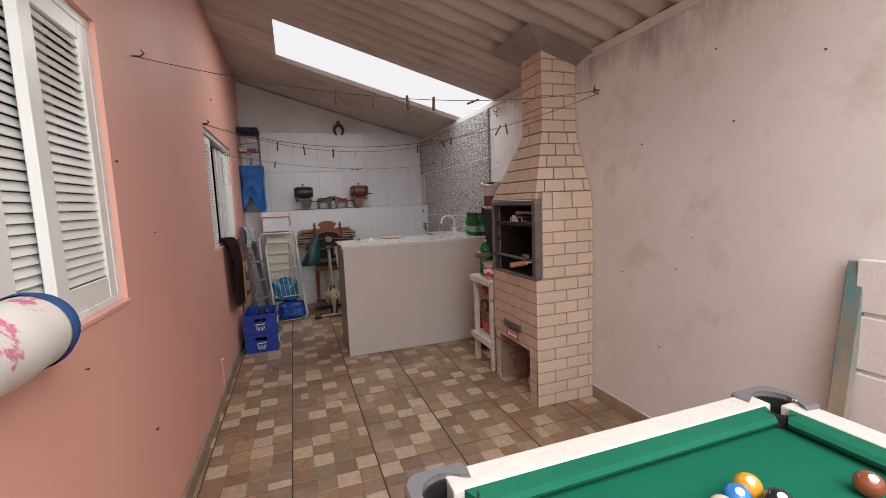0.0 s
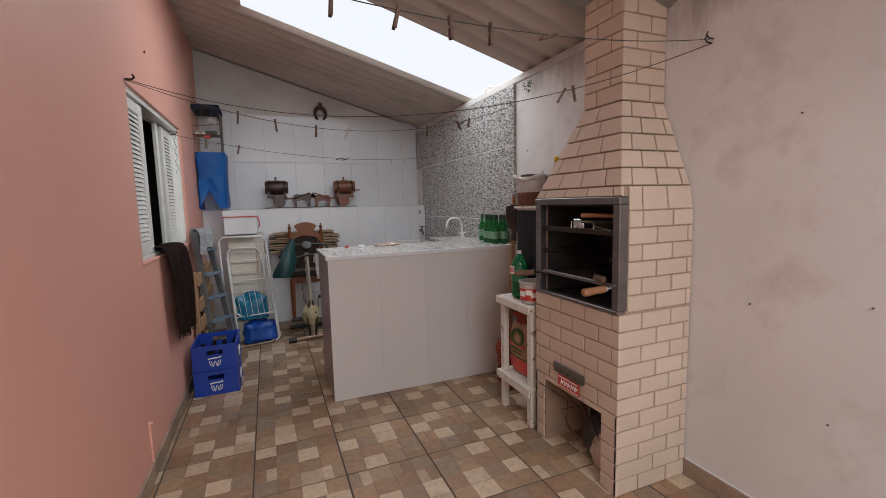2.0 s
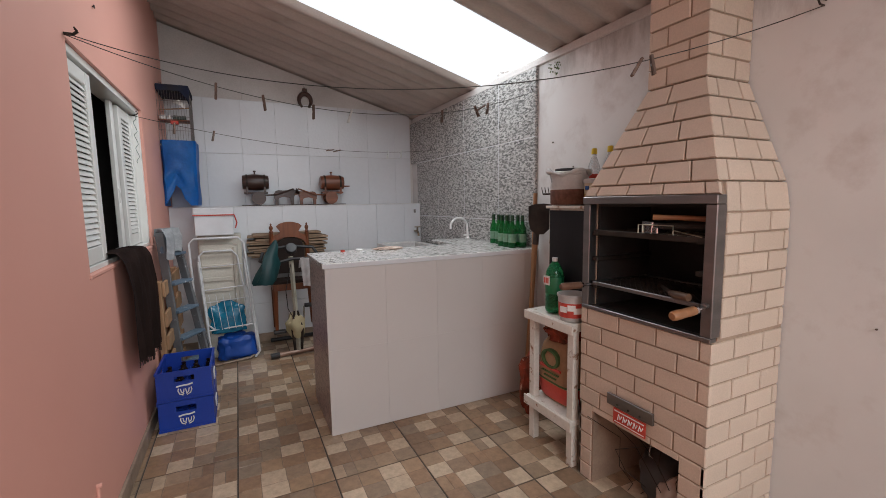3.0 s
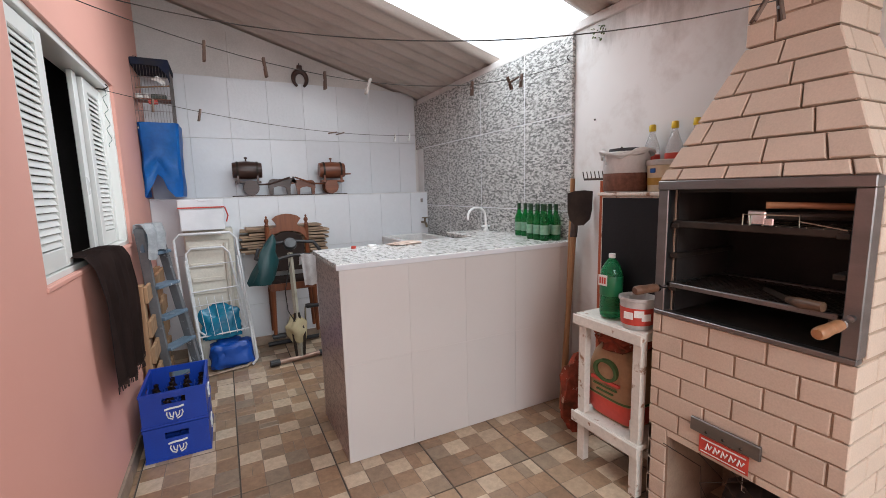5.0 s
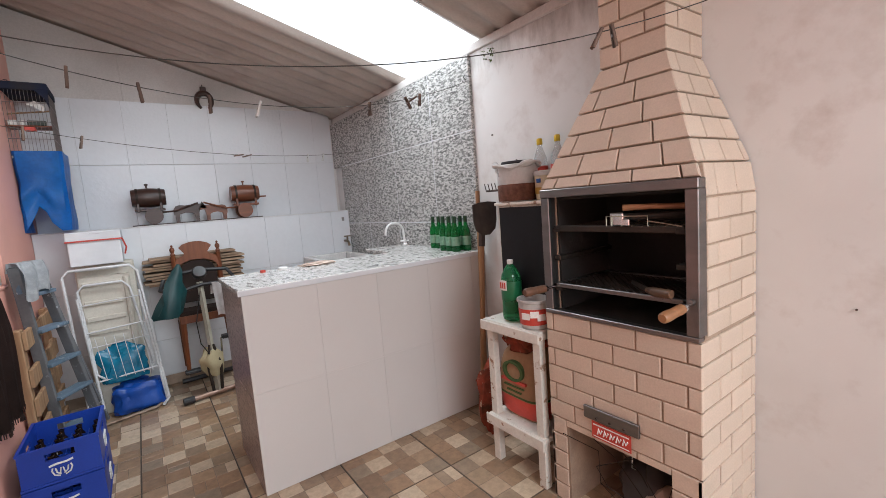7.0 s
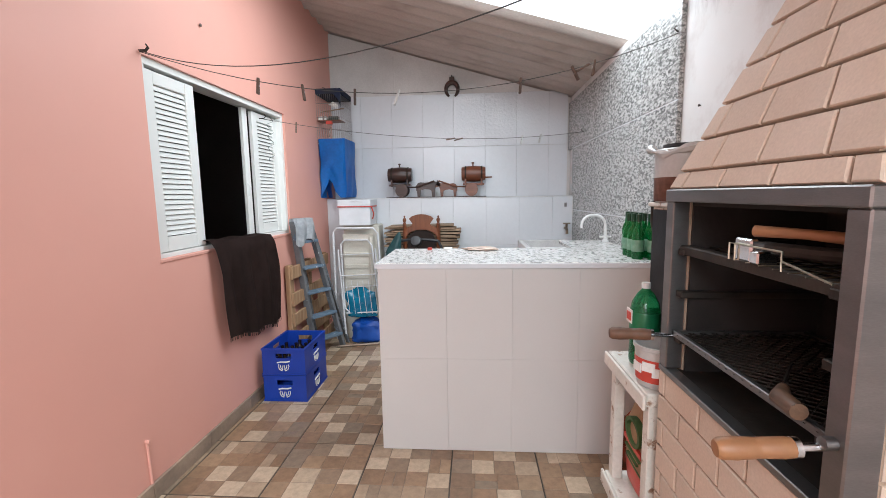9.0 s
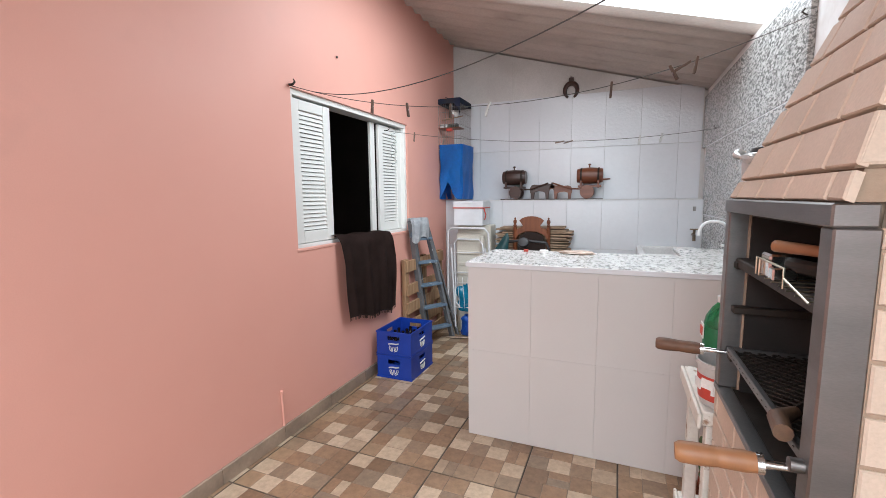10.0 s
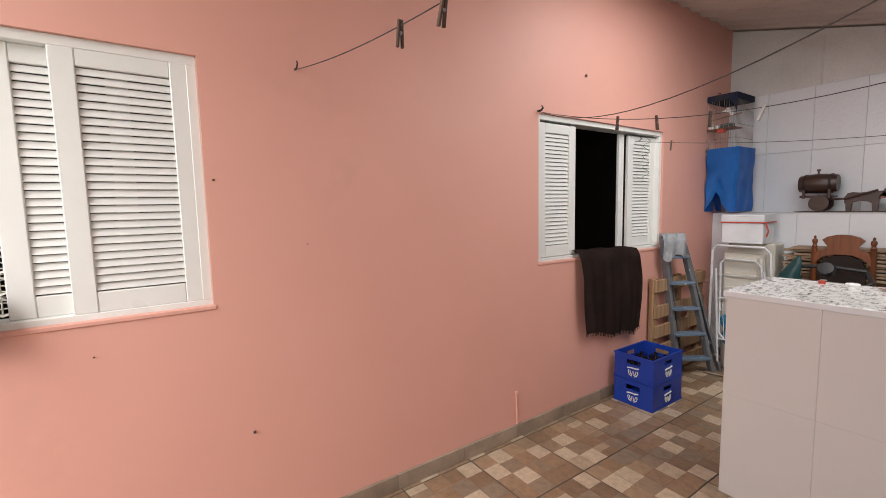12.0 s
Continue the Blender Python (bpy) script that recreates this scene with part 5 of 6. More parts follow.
# ---- bar counter: laundry tub, taps, bottles ----
TUB = surf("white_marble_tub", (0.74, 0.73, 0.71), (0.66, 0.65, 0.64), 8, 60, 0.25)
tub = thing("laundry_tub", (1.75, 5.2, 0), "white laundry tub behind the bar", "sink")
body = bmesh.new()
X0, X1, Y0, Y1, Z1 = 1.58, 2.07, 5.56, 6.27, 0.955
box(body, X0, Y0, 0.62, X1, Y1, 0.66)
for a in ((X0, Y0, X1, Y0 + 0.05), (X0, Y1 - 0.05, X1, Y1), (X0, Y0 + 0.05, X0 + 0.05, Y1 - 0.05), (X1 - 0.05, Y0 + 0.05, X1, Y1 - 0.05)):
    box(body, a[0], a[1], 0.66, a[2], a[3], Z1, 0.012, None, 2)
part("basin", body, TUB, tub, "white basin")
part("washboard", box(bmesh.new(), -0.19, -0.14, 0, 0.19, 0.14, 0.022, 0.004, pose(1.825, 5.77, 0.915, -8, 0, 0)), TUB, tub, "sloping washboard")
part("pedestal", B(X0 + 0.08, Y0 + 0.1, 0, X1 - 0.08, Y1 - 0.02, 0.62, 0.01), TUB, tub)
tp = thing("wall_tap", (2.05, 6.28, 1.05), "old bronze wall tap over the tub", "tap")
BRZ = surf("dull_bronze", (0.22, 0.17, 0.12), None, 6, 60, 0.4, 0.9)
part("spout", T([(2.05, 6.283, 1.07), (2.05, 6.20, 1.07), (2.045, 6.16, 1.05), (2.045, 6.155, 1.02)], 0.013, 8), BRZ, tp, "", True)
part("stem", T([(2.05, 6.21, 1.07), (2.05, 6.20, 1.12)], 0.011, 8), BRZ, tp)
part("cross_handle", T([(2.015, 6.20, 1.122), (2.085, 6.20, 1.122)], 0.007, 6), BRZ, tp)
sk2 = thing("outlet_plate", (2.07, 6.28, 1.3), "small grey wall hook on the tiles", "hook")
part("plate", B(2.04, 6.272, 1.285, 2.065, 6.283, 1.325, 0.002), CWIRE, sk2)
part("peg", T([(2.052, 6.274, 1.30), (2.052, 6.255, 1.295)], 0.005, 6), CWIRE, sk2)
fc = thing("counter_tap", (2.07, 4.66, CT), "white swan-neck tap on the granite top", "tap")
WPL = surf("white_tap_plastic", (0.78, 0.78, 0.77), None, 3, 60, 0.2)
fx, fy = 2.085, 5.06
part("worktop_arm", B(1.78, 4.731, CT - 0.026, XR - 0.026, 5.20, CT - 0.001, 0.003), GRANITE_TOP, bar, "granite return beside the wall")
part("arm_support", B(1.84, 4.731, 0, XR - 0.03, 5.18, CT - 0.027), BARTILE, bar)
part("base", lathe(bmesh.new(), [(0, 0), (0.024, 0), (0.024, 0.012), (0.016, 0.018), (0.015, 0.05), (0, 0.05)], Matrix.Translation((fx, fy, CT)), 14), WPL, fc, "", True)
part("neck", T([(fx, fy, CT + 0.04)] + [(fx - 0.075 + 0.075 * math.cos(radians(a)) - 0.02 * (a > 90), fy + 0.01, CT + 0.12 + 0.075 * math.sin(radians(a))) for a in range(0, 181, 20)] + [(fx - 0.17, fy + 0.01, CT + 0.10)], 0.0105, 10), WPL, fc, "", True)
part("lever", B(fx - 0.045, fy - 0.008, CT + 0.03, fx + 0.04, fy + 0.008, CT + 0.045, 0.004), WPL, fc)
def glass(name, col, rough=0.06):
    m, nt, b = nodes_of(name)
    b.inputs["Base Color"].default_value = (*col, 1)
    b.inputs["Roughness"].default_value = rough
    b.inputs["Transmission Weight"].default_value = 0.75
    b.inputs["IOR"].default_value = 1.4
    return m
GGLASS = glass("green_bottle_glass", (0.01, 0.30, 0.06))
LABEL = surf("pale_green_label", (0.10, 0.24, 0.14), (0.22, 0.36, 0.26), 20, 60, 0.5)
DARKN = surf("dark_neck_foil", (0.01, 0.05, 0.02), None, 6, 60, 0.3)
def green_bottle(x, y):
    b = thing("beer_bottle", (x, y, CT), "green glass beer bottle with pale label", "bottle", "green bottles on the bar")
    m = Matrix.Translation((x, y, CT))
    part("body", lathe(bmesh.new(), [(0, 0.002), (0.027, 0), (0.030, 0.006), (0.030, 0.125), (0.026, 0.15), (0.014, 0.175), (0.0125, 0.225), (0.011, 0.225), (0, 0.225)], m, 16), GGLASS, b, "", True)
    part("label", lathe(bmesh.new(), [(0.0302, 0.04), (0.0307, 0.042), (0.0307, 0.10), (0.0302, 0.102)], m, 16), LABEL, b, "", True)
    part("neck_foil", lathe(bmesh.new(), [(0.0135, 0.195), (0.0137, 0.226), (0.014, 0.238), (0, 0.24)], m, 12), DARKN, b, "", True)
    return b
b0 = green_bottle(2.075, 4.20)
for k in range(1, 7):
    copy_thing(b0, Matrix.Translation((2.075 + 0.006 * (k % 2), 4.20 + 0.066 * k, CT)))
for k in range(3):
    copy_thing(b0, Matrix.Translation((2.005, 4.23 + 0.07 * k, CT)))
odd = thing("white_coaster", (0.95, 4.64, CT), "small white plastic disc on the bar", "coaster")
part("cap", lathe(bmesh.new(), [(0, 0), (0.03, 0), (0.03, 0.012), (0.026, 0.016), (0, 0.016)], Matrix.Translation((0.96, 4.66, CT)), 16), WPL, odd, "", True)
solo("red_cap", lathe(bmesh.new(), [(0, 0), (0.016, 0), (0.016, 0.014), (0, 0.016)], Matrix.Translation((0.84, 4.66, CT)), 12), RED, "small red bottle cap on the bar", "cap", smooth=True)
solo("wet_cloth", blob((1.18, 4.63, CT), (0.11, 0.04, 0.012), 15, 0.5), CLEARP, "crumpled clear plastic film on the bar", "film", smooth=True)

# ---- side shelf by the barbecue ----
PEEL = surf("peeling_white_paint", (0.66, 0.63, 0.57), (0.60, 0.57, 0.51), 5, 60, 0.7, stain=(0.26, 0.15, 0.09), stain_at=(0.6, 0.66), stain_scale=11)
ss = thing("side_shelf", (1.9, 3.45, 0), "low wooden shelf with peeling white paint", "shelf")
sx0, sx1, sy0, sy1 = 1.68, 2.10, 3.215, 3.60
for x in (sx0 + 0.004, sx1 - 0.045):
    for y in (sy0 + 0.01, sy1 - 0.055):
        part("leg", B(x, y, 0, x + 0.04, y + 0.045, 0.737, 0.003), PEEL, ss)
for z0, z1 in ((0.737, 0.782), (0.235, 0.262)):
    part("shelf_board", B(sx0 - 0.01, sy0, z0, sx1, sy1, z1, 0.004), PEEL, ss)
part("apron", B(sx0 - 0.022, sy0 - 0.005, 0.727, sx0 - 0.011, sy1 + 0.01, 0.777, 0.003), PEEL, ss)
part("apron", B(sx0 - 0.022, sy0 - 0.005, 0.205, sx0 - 0.011, sy1 + 0.01, 0.262, 0.003), PEEL, ss)
bc = thing("black_cabinet", (1.97, 3.4, 0.79), "small cabinet with black panel and chipped white edge", "cabinet")
BLK = surf("black_panel_gloss", (0.010, 0.010, 0.012), None, 3, 60, 0.55, spec=0.25)
part("carcass", B(1.815, 3.205, 0.792, 2.138, 3.585, 1.362, 0.004), PEEL, bc, "chipped white carcass")
part("panel", B(1.809, 3.212, 0.80, 1.816, 3.573, 1.352, 0.002), BLK, bc, "black panel")
part("top_board", B(1.80, 3.20, 1.3625, 2.146, 3.60, 1.378, 0.003), PEEL, bc)
# jars and bottles on the cabinet
CLEAR = glass("clear_plastic", (0.85, 0.86, 0.86), 0.08)
SEED = surf("brown_seeds", (0.15, 0.06, 0.035), (0.09, 0.035, 0.02), 40, 200, 0.8)
jar = thing("plastic_jar", (1.895, 3.51, 1.378), "clear plastic tub of brown seeds with black lid", "jar")
m = Matrix.Translation((1.895, 3.51, 1.379))
FROST = surf("frosted_plastic", (0.62, 0.60, 0.58), (0.55, 0.53, 0.51), 6, 60, 0.3, trans=0.25)
part("tub", lathe(bmesh.new(), [(0, 0.001), (0.096, 0.001), (0.102, 0.01), (0.106, 0.185), (0.10, 0.19), (0, 0.188)], m, 24), FROST, jar, "", True)
part("seed_fill", lathe(bmesh.new(), [(0.1005, 0.004), (0.1045, 0.012), (0.1055, 0.085), (0.1035, 0.09)], m, 24), SEED, jar, "brown seeds", True)
part("lid", lathe(bmesh.new(), [(0.075, 0.19), (0.082, 0.196), (0.08, 0.206), (0, 0.208)], m, 24), BLACKP, jar, "black lid", True)
bag_rim = bmesh.new()
ringp = [(1.895 + (0.112 + 0.012 * math.sin(5 * a)) * math.cos(a), 3.51 + (0.112 + 0.012 * math.cos(4 * a)) * math.sin(a), 1.56 + 0.012 * math.sin(3 * a)) for a in [2 * math.pi * k / 28 for k in range(29)]]
part("bag_rim", tube(bag_rim, ringp, [0.012 + 0.007 * math.sin(k * 1.7) for k in range(29)], 7), FROST, jar, "crumpled plastic bag rim", True)
can = thing("oat_tin", (1.94, 3.345, 1.378), "round cream food tub with blue and gold print", "tub")
m = Matrix.Translation((1.94, 3.345, 1.379))
CREAM = surf("cream_tub", (0.62, 0.54, 0.40), (0.55, 0.46, 0.32), 10, 60, 0.4)
part("tub", lathe(bmesh.new(), [(0, 0), (0.062, 0), (0.068, 0.12), (0, 0.12)], m, 22), CREAM, can, "", True)
part("lid", lathe(bmesh.new(), [(0.07, 0.118), (0.073, 0.12), (0.073, 0.138), (0.068, 0.143), (0, 0.143)], m, 22), FROST, can, "translucent lid", True)
GOLD = surf("gold_print", (0.45, 0.25, 0.04), None, 8, 60, 0.4)
part("printed_patch", lathe(bmesh.new(), [(0.0645, 0.03), (0.0652, 0.03), (0.0665, 0.062), (0.066, 0.062)], m, 22), GOLD, can, "gold printed band", True)
part("blue_patch", B(1.868, 3.335, 1.463, 1.876, 3.36, 1.483, 0.002), surf("blue_print", (0.02, 0.10, 0.35), None, 6, 60, 0.4), can)
YEL = surf("yellow_cap", (0.70, 0.50, 0.02), None, 4, 60, 0.35)
def oil_bottle(x, y):
    z = 1.379
    b = thing("oil_bottle", (x, y, z), "empty clear plastic bottle with yellow cap", "bottle", "clear bottles on the cabinet")
    m = Matrix.Translation((x, y, z))
    part("body", lathe(bmesh.new(), [(0, 0.001), (0.036, 0.001), (0.04, 0.01), (0.04, 0.18), (0.034, 0.225), (0.018, 0.27), (0.013, 0.285), (0.013, 0.30), (0, 0.30)], m, 18), CLEAR, b, "", True)
    part("label", lathe(bmesh.new(), [(0.0402, 0.135), (0.0409, 0.136), (0.0409, 0.178), (0.0402, 0.18)], m, 18), RED, b, "red label", True)
    part("cap", lathe(bmesh.new(), [(0.0155, 0.296), (0.0165, 0.30), (0.016, 0.325), (0.012, 0.33), (0, 0.33)], m, 14), YEL, b, "yellow cap", True)
    return b
ob0 = oil_bottle(2.095, 3.525)
copy_thing(ob0, Matrix.Translation((2.09, 3.40, 1.379)))
copy_thing(ob0, Matrix.Translation((2.095, 3.295, 1.379)))
# soft drink bottle and paint pot on the shelf
sd_ = thing("soda_bottle", (1.79, 3.53, 0.79), "large green plastic soda bottle, part full", "bottle")
m = Matrix.Translation((1.749, 3.452, 0.783)) @ Matrix.Diagonal((0.95, 0.95, 0.90, 1))
GPL = glass("green_pet_plastic", (0.05, 0.42, 0.17), 0.12)
part("body", lathe(bmesh.new(), [(0, 0.012), (0.03, 0.0), (0.05, 0.012), (0.054, 0.03), (0.052, 0.10), (0.054, 0.14), (0.054, 0.23), (0.048, 0.265), (0.03, 0.30), (0.015, 0.318), (0.014, 0.335), (0, 0.335)], m, 22), GPL, sd_, "", True)
part("cap", lathe(bmesh.new(), [(0.016, 0.322), (0.0165, 0.34), (0.015, 0.345), (0, 0.345)], m, 14), WPL, sd_, "white cap", True)
GLIQ = surf("green_label_film", (0.015, 0.17, 0.07), (0.012, 0.13, 0.05), 8, 60, 0.3)
lb = part("label", lathe(bmesh.new(), [(0.0542, 0.125), (0.055, 0.127), (0.0552, 0.225), (0.0542, 0.228)], m, 22), GLIQ, sd_, "dark green label with white print", True)
pt = B(1.6945, 3.432, 0.945, 1.6975, 3.482, 0.995, 0.0)
part("label_patch", pt, WHITEPAINT, lb, "white name patch")
for k in range(3):
    part("label_print", B(1.6925, 3.438 + 0.014 * k, 0.955, 1.6945, 3.446 + 0.014 * k, 0.985), RED, lb)
pot = thing("paint_pot", (1.78, 3.34, 0.79), "used plastic paint pot with red and white label", "pot")
m = Matrix.Translation((1.735, 3.295, 0.783))
part("pot", lathe(bmesh.new(), [(0, 0.002), (0.062, 0.002), (0.065, 0.01), (0.073, 0.125), (0.078, 0.128), (0.078, 0.14), (0.072, 0.14), (0.062, 0.02), (0, 0.018)], m, 26), FROST, pot, "", True)
part("label", lathe(bmesh.new(), [(0.0668, 0.022), (0.0675, 0.022), (0.0725, 0.098), (0.072, 0.098)], m, 26), RED, pot, "red printed label", True)
for k, (a, z) in enumerate(((190, 0.05), (225, 0.06), (250, 0.045))):
    part("label_patch", box(bmesh.new(), 0.069, -0.02, z, 0.0735, 0.02, z + 0.03, 0.0, m @ Matrix.Rotation(radians(a), 4, "Z")), WHITEPAINT, pot)
# charcoal sack on the lower shelf
KRAFT = surf("kraft_paper", (0.36, 0.22, 0.12), (0.29, 0.17, 0.09), 5, 40, 0.8, relief=0.3)
sk3 = thing("charcoal_sack", (1.9, 3.45, 0.262), "kraft paper charcoal sack with red and green print", "sack")
def sack(zs, x0, x1, y0, y1, bulge, mat, name, label, off=0.0):
    bm = bmesh.new()
    rings = []
    for k, t in enumerate(zs):
        z, s = t
        r = []
        for i in range(28):
            a = 2 * math.pi * i / 28
            cx, cy = (x0 + x1) / 2, (y0 + y1) / 2
            ex = abs(math.cos(a)) ** 0.5 * (1 if math.cos(a) > 0 else -1)
            ey = abs(math.sin(a)) ** 0.5 * (1 if math.sin(a) > 0 else -1)
            w_ = 1 + 0.03 * noise.noise(Vector((ex * 2, ey * 2, z * 9)))
            r.append(bm.verts.new((cx + ex * ((x1 - x0) / 2 * s * w_ + off), cy + ey * ((y1 - y0) / 2 * s * w_ + off), z)))
        rings.append(r)
    for a, b in zip(rings, rings[1:]):
        for k in range(28):
            bm.faces.new((a[k], a[(k + 1) % 28], b[(k + 1) % 28], b[k]))
    if not off:
        bm.faces.new(rings[-1]); bm.faces.new(rings[0][::-1])
    return part(name, bm, mat, sk3, label, True)
prof_ = [(0.264, 0.90), (0.29, 0.98), (0.36, 1.03), (0.43, 1.04), (0.52, 1.0), (0.58, 0.90), (0.62, 0.72), (0.635, 0.5)]
sack(prof_, 1.735, 2.04, 3.30, 3.60, 1, KRAFT, "paper_sack", "kraft paper")
GRN = surf("green_print", (0.06, 0.11, 0.03), None, 8, 60, 0.7)
sack([(0.275, 0.93), (0.29, 0.98), (0.36, 1.03), (0.37, 1.032)], 1.735, 2.04, 3.30, 3.60, 1, RED, "red_print", "red printed band", 0.002)
sack([(0.374, 1.032), (0.385, 1.035)], 1.735, 2.04, 3.30, 3.60, 1, GRN, "green_print", "green printed line", 0.002)
ringm = Matrix.Translation((1.727, 3.455, 0.515)) @ Matrix.Rotation(radians(-90), 4, "Y") @ Matrix.Diagonal((0.75, 1, 1, 1))
part("printed_oval", lathe(bmesh.new(), [(0.055, -0.02), (0.055, 0.006), (0.072, 0.006), (0.072, -0.02)], ringm, 28), GRN, sk3, "green printed oval")
for k, (z, hw) in enumerate(((0.455, 0.085), (0.43, 0.07), (0.405, 0.05))):
    part("print_line", B(1.722, 3.455 - hw, z, 1.735, 3.455 + hw, z + (0.014 if k == 0 else 0.006)), RED if k == 0 else GRN, sk3)
RAGR = fabric("red_brown_rags", (0.30, 0.06, 0.035), (0.09, 0.035, 0.02), 14, stain=(0.45, 0.30, 0.22), at=(0.6, 0.64), ss=18)
solo("rag", blob((1.87, 3.47, 0.60), (0.13, 0.14, 0.065), 51, 0.4), RAGR, "heap of dark red rags on the sack", "rags", smooth=True)
solo("crumpled_wrap", blob((1.75, 3.285, 0.262), (0.03, 0.032, 0.055), 61, 0.3), FROST, "crumpled clear wrapper on the lower shelf", "wrapper", smooth=True)
solo("rag", blob((1.87, 3.80, 0.0), (0.10, 0.06, 0.24), 71, 0.4), RAGR, "red and cream rags heaped behind the shelf", "rags", smooth=True)

# ---- garden tools in the corner ----
RUST = surf("rusty_blade", (0.085, 0.065, 0.055), (0.05, 0.042, 0.04), 8, 60, 0.6, 0.6)
TOOLW = wood("tool_handle_wood", (0.36, 0.19, 0.085), (0.25, 0.12, 0.05), 2, 0.5)
sv = thing("spade", (2.0, 4.0, 0), "upturned spade with a long wooden handle", "spade")
part("handle", T([(1.955, 4.0, 0.0), (2.01, 4.01, 0.6), (2.06, 4.02, 1.17)], 0.017, 10), TOOLW, sv, "", True)
part("socket", T([(2.055, 4.02, 1.10), (2.068, 4.02, 1.24)], 0.022, 10), RUST, sv, "", True)
bld = [(-0.03, 0.0), (0.03, 0.0), (0.075, 0.035), (0.088, 0.09), (0.092, 0.205), (0.03, 0.212), (-0.04, 0.208), (-0.088, 0.196), (-0.086, 0.09), (-0.072, 0.035)]
part("blade", prism(bmesh.new(), bld, Matrix.Translation((2.05, 3.965, 1.175)) @ Matrix.Rotation(radians(-8), 4, "Z"), 0.004), RUST, sv, "dark rusty blade")
ht = thing("hoe_handle", (2.08, 4.06, 0), "long wooden tool handle leaning in the corner", "tool")
part("handle", T([(2.03, 4.05, 0.0), (2.095, 4.075, 1.46)], 0.015, 10), TOOLW, ht, "", True)
rk2 = thing("garden_rake", (2.1, 3.9, 0), "garden rake with red handle stood head up", "rake")
part("handle", T([(2.10, 3.85, 0.0), (2.12, 3.86, 1.44)], 0.013, 8), surf("red_handle_paint", (0.42, 0.10, 0.04), None, 5, 60, 0.5), rk2, "", True)
part("head", T([(2.045, 3.93, 1.45), (2.125, 3.80, 1.45)], 0.007, 6), RUST, rk2)
for k in range(8):
    p = Vector((2.045, 3.93, 1.45)).lerp(Vector((2.125, 3.80, 1.45)), k / 7)
    part("tine", T([p, p + Vector((-0.012, 0, 0.045))], 0.003, 5), RUST, rk2)

# ---- clothes lines and pegs ----
LINE = surf("dark_cord", (0.06, 0.055, 0.05), None, 8, 60, 0.8)
PEGW = surf("old_peg_wood", (0.13, 0.075, 0.05), (0.07, 0.045, 0.035), 8, 60, 0.7, vary=0.3)
PEGP = surf("pale_peg", (0.55, 0.55, 0.53), None, 8, 60, 0.5)
def sagging(a, b, sag):
    a, b = Vector(a), Vector(b)
    return lambda t: a.lerp(b, t) - Vector((0, 0, sag * 4 * t * (1 - t)))
def peg(p, d, tilt, mat):
    pg = thing("clothes_peg", p, "weathered wooden clothes peg on the line" if mat == PEGW else "pale plastic clothes peg on the line", "clothes peg", "pegs on the clothes lines")
    m = Matrix.Translation(p) @ Matrix.Rotation(math.atan2(d.y, d.x), 4, "Z") @ Matrix.Rotation(radians(tilt), 4, "Y")
    for s in (-1, 1):
        part("jaw", box(bmesh.new(), -0.005, s * 0.005 - 0.0035, -0.058, 0.005, s * 0.005 + 0.0035, 0.016, 0.001, m @ Matrix.Rotation(radians(s * 3), 4, "X")), mat, pg)
    part("spring", T([m @ Vector((-0.006, 0, -0.02)), m @ Vector((0.006, 0, -0.02))], 0.005, 6), CWIRE, pg)
def clothes_line(a, b, sag, pegs, label):
    f = sagging(a, b, sag)
    ln = thing("clothes_line", a, label, "clothes line")
    part("cord", T([f(k / 24) for k in range(25)], 0.0019, 5), LINE, ln)
    for e, o in ((a, 1), (b, -1)):
        e = Vector(e)
        part("wall_hook", T([e + Vector((-0.005 * o, 0, 0)), e + Vector((0.03 * o, 0, 0)), e + Vector((0.045 * o, 0, 0.014)), e + Vector((0.035 * o, 0, 0.026))], 0.0035, 6), DARKSTEEL, ln)
    d = (Vector(b) - Vector(a)).normalized()
    for t, tilt, mt in pegs:
        peg(f(t), d, tilt, mt)
clothes_line((XL, 2.335, 2.11), (XR, 2.472, 2.117), 0.118, [(0.335, 4, PEGW), (0.413, 14, PEGW), (0.482, -4, PEGW), (0.542, 2, PEGW), (0.645, 70, PEGW)], "dark cord clothes line with wooden pegs")
clothes_line((XL, 3.845, 2.10), (XR, 2.478, 2.10), 0.255, [(0.775, 30, PEGW), (0.79, -10, PEGW)], "dark cord strung from window to far wall")
clothes_line((XL, 3.85, 2.095), (XR, 4.15, 2.188), 0.235, [(0.205, 4, PEGW), (0.285, -6, PEGW), (0.38, 2, PEGW), (0.46, 20, PEGP), (0.69, 3, PEGW), (0.79, -28, PEGW), (0.815, 60, PEGW), (0.83, 8, PEGW)], "thin cord clothes line with many pegs")
clothes_line((XL, 4.95, 1.985), (XR, 5.93, 1.97), 0.10, [(0.09, 4, PEGW), (0.18, 12, PEGW), (0.535, 80, PEGW), (0.56, 75, PEGW), (0.765, 8, PEGP), (0.83, 15, PEGP)], "thin pale cord clothes line")
cw = thing("cord_loop", (XL - 0.02, 5.2, 1.9), "loose loop of cord hung on the shutter", "cord")
part("cord", T([(XL - 0.02 + 0.02, 5.10 + 0.05 * math.sin(k * 0.9), 2.02 - 0.012 * k) for k in range(28)], 0.002, 5), surf("green_grey_cord", (0.16, 0.22, 0.2), None, 6, 60, 0.7), cw)

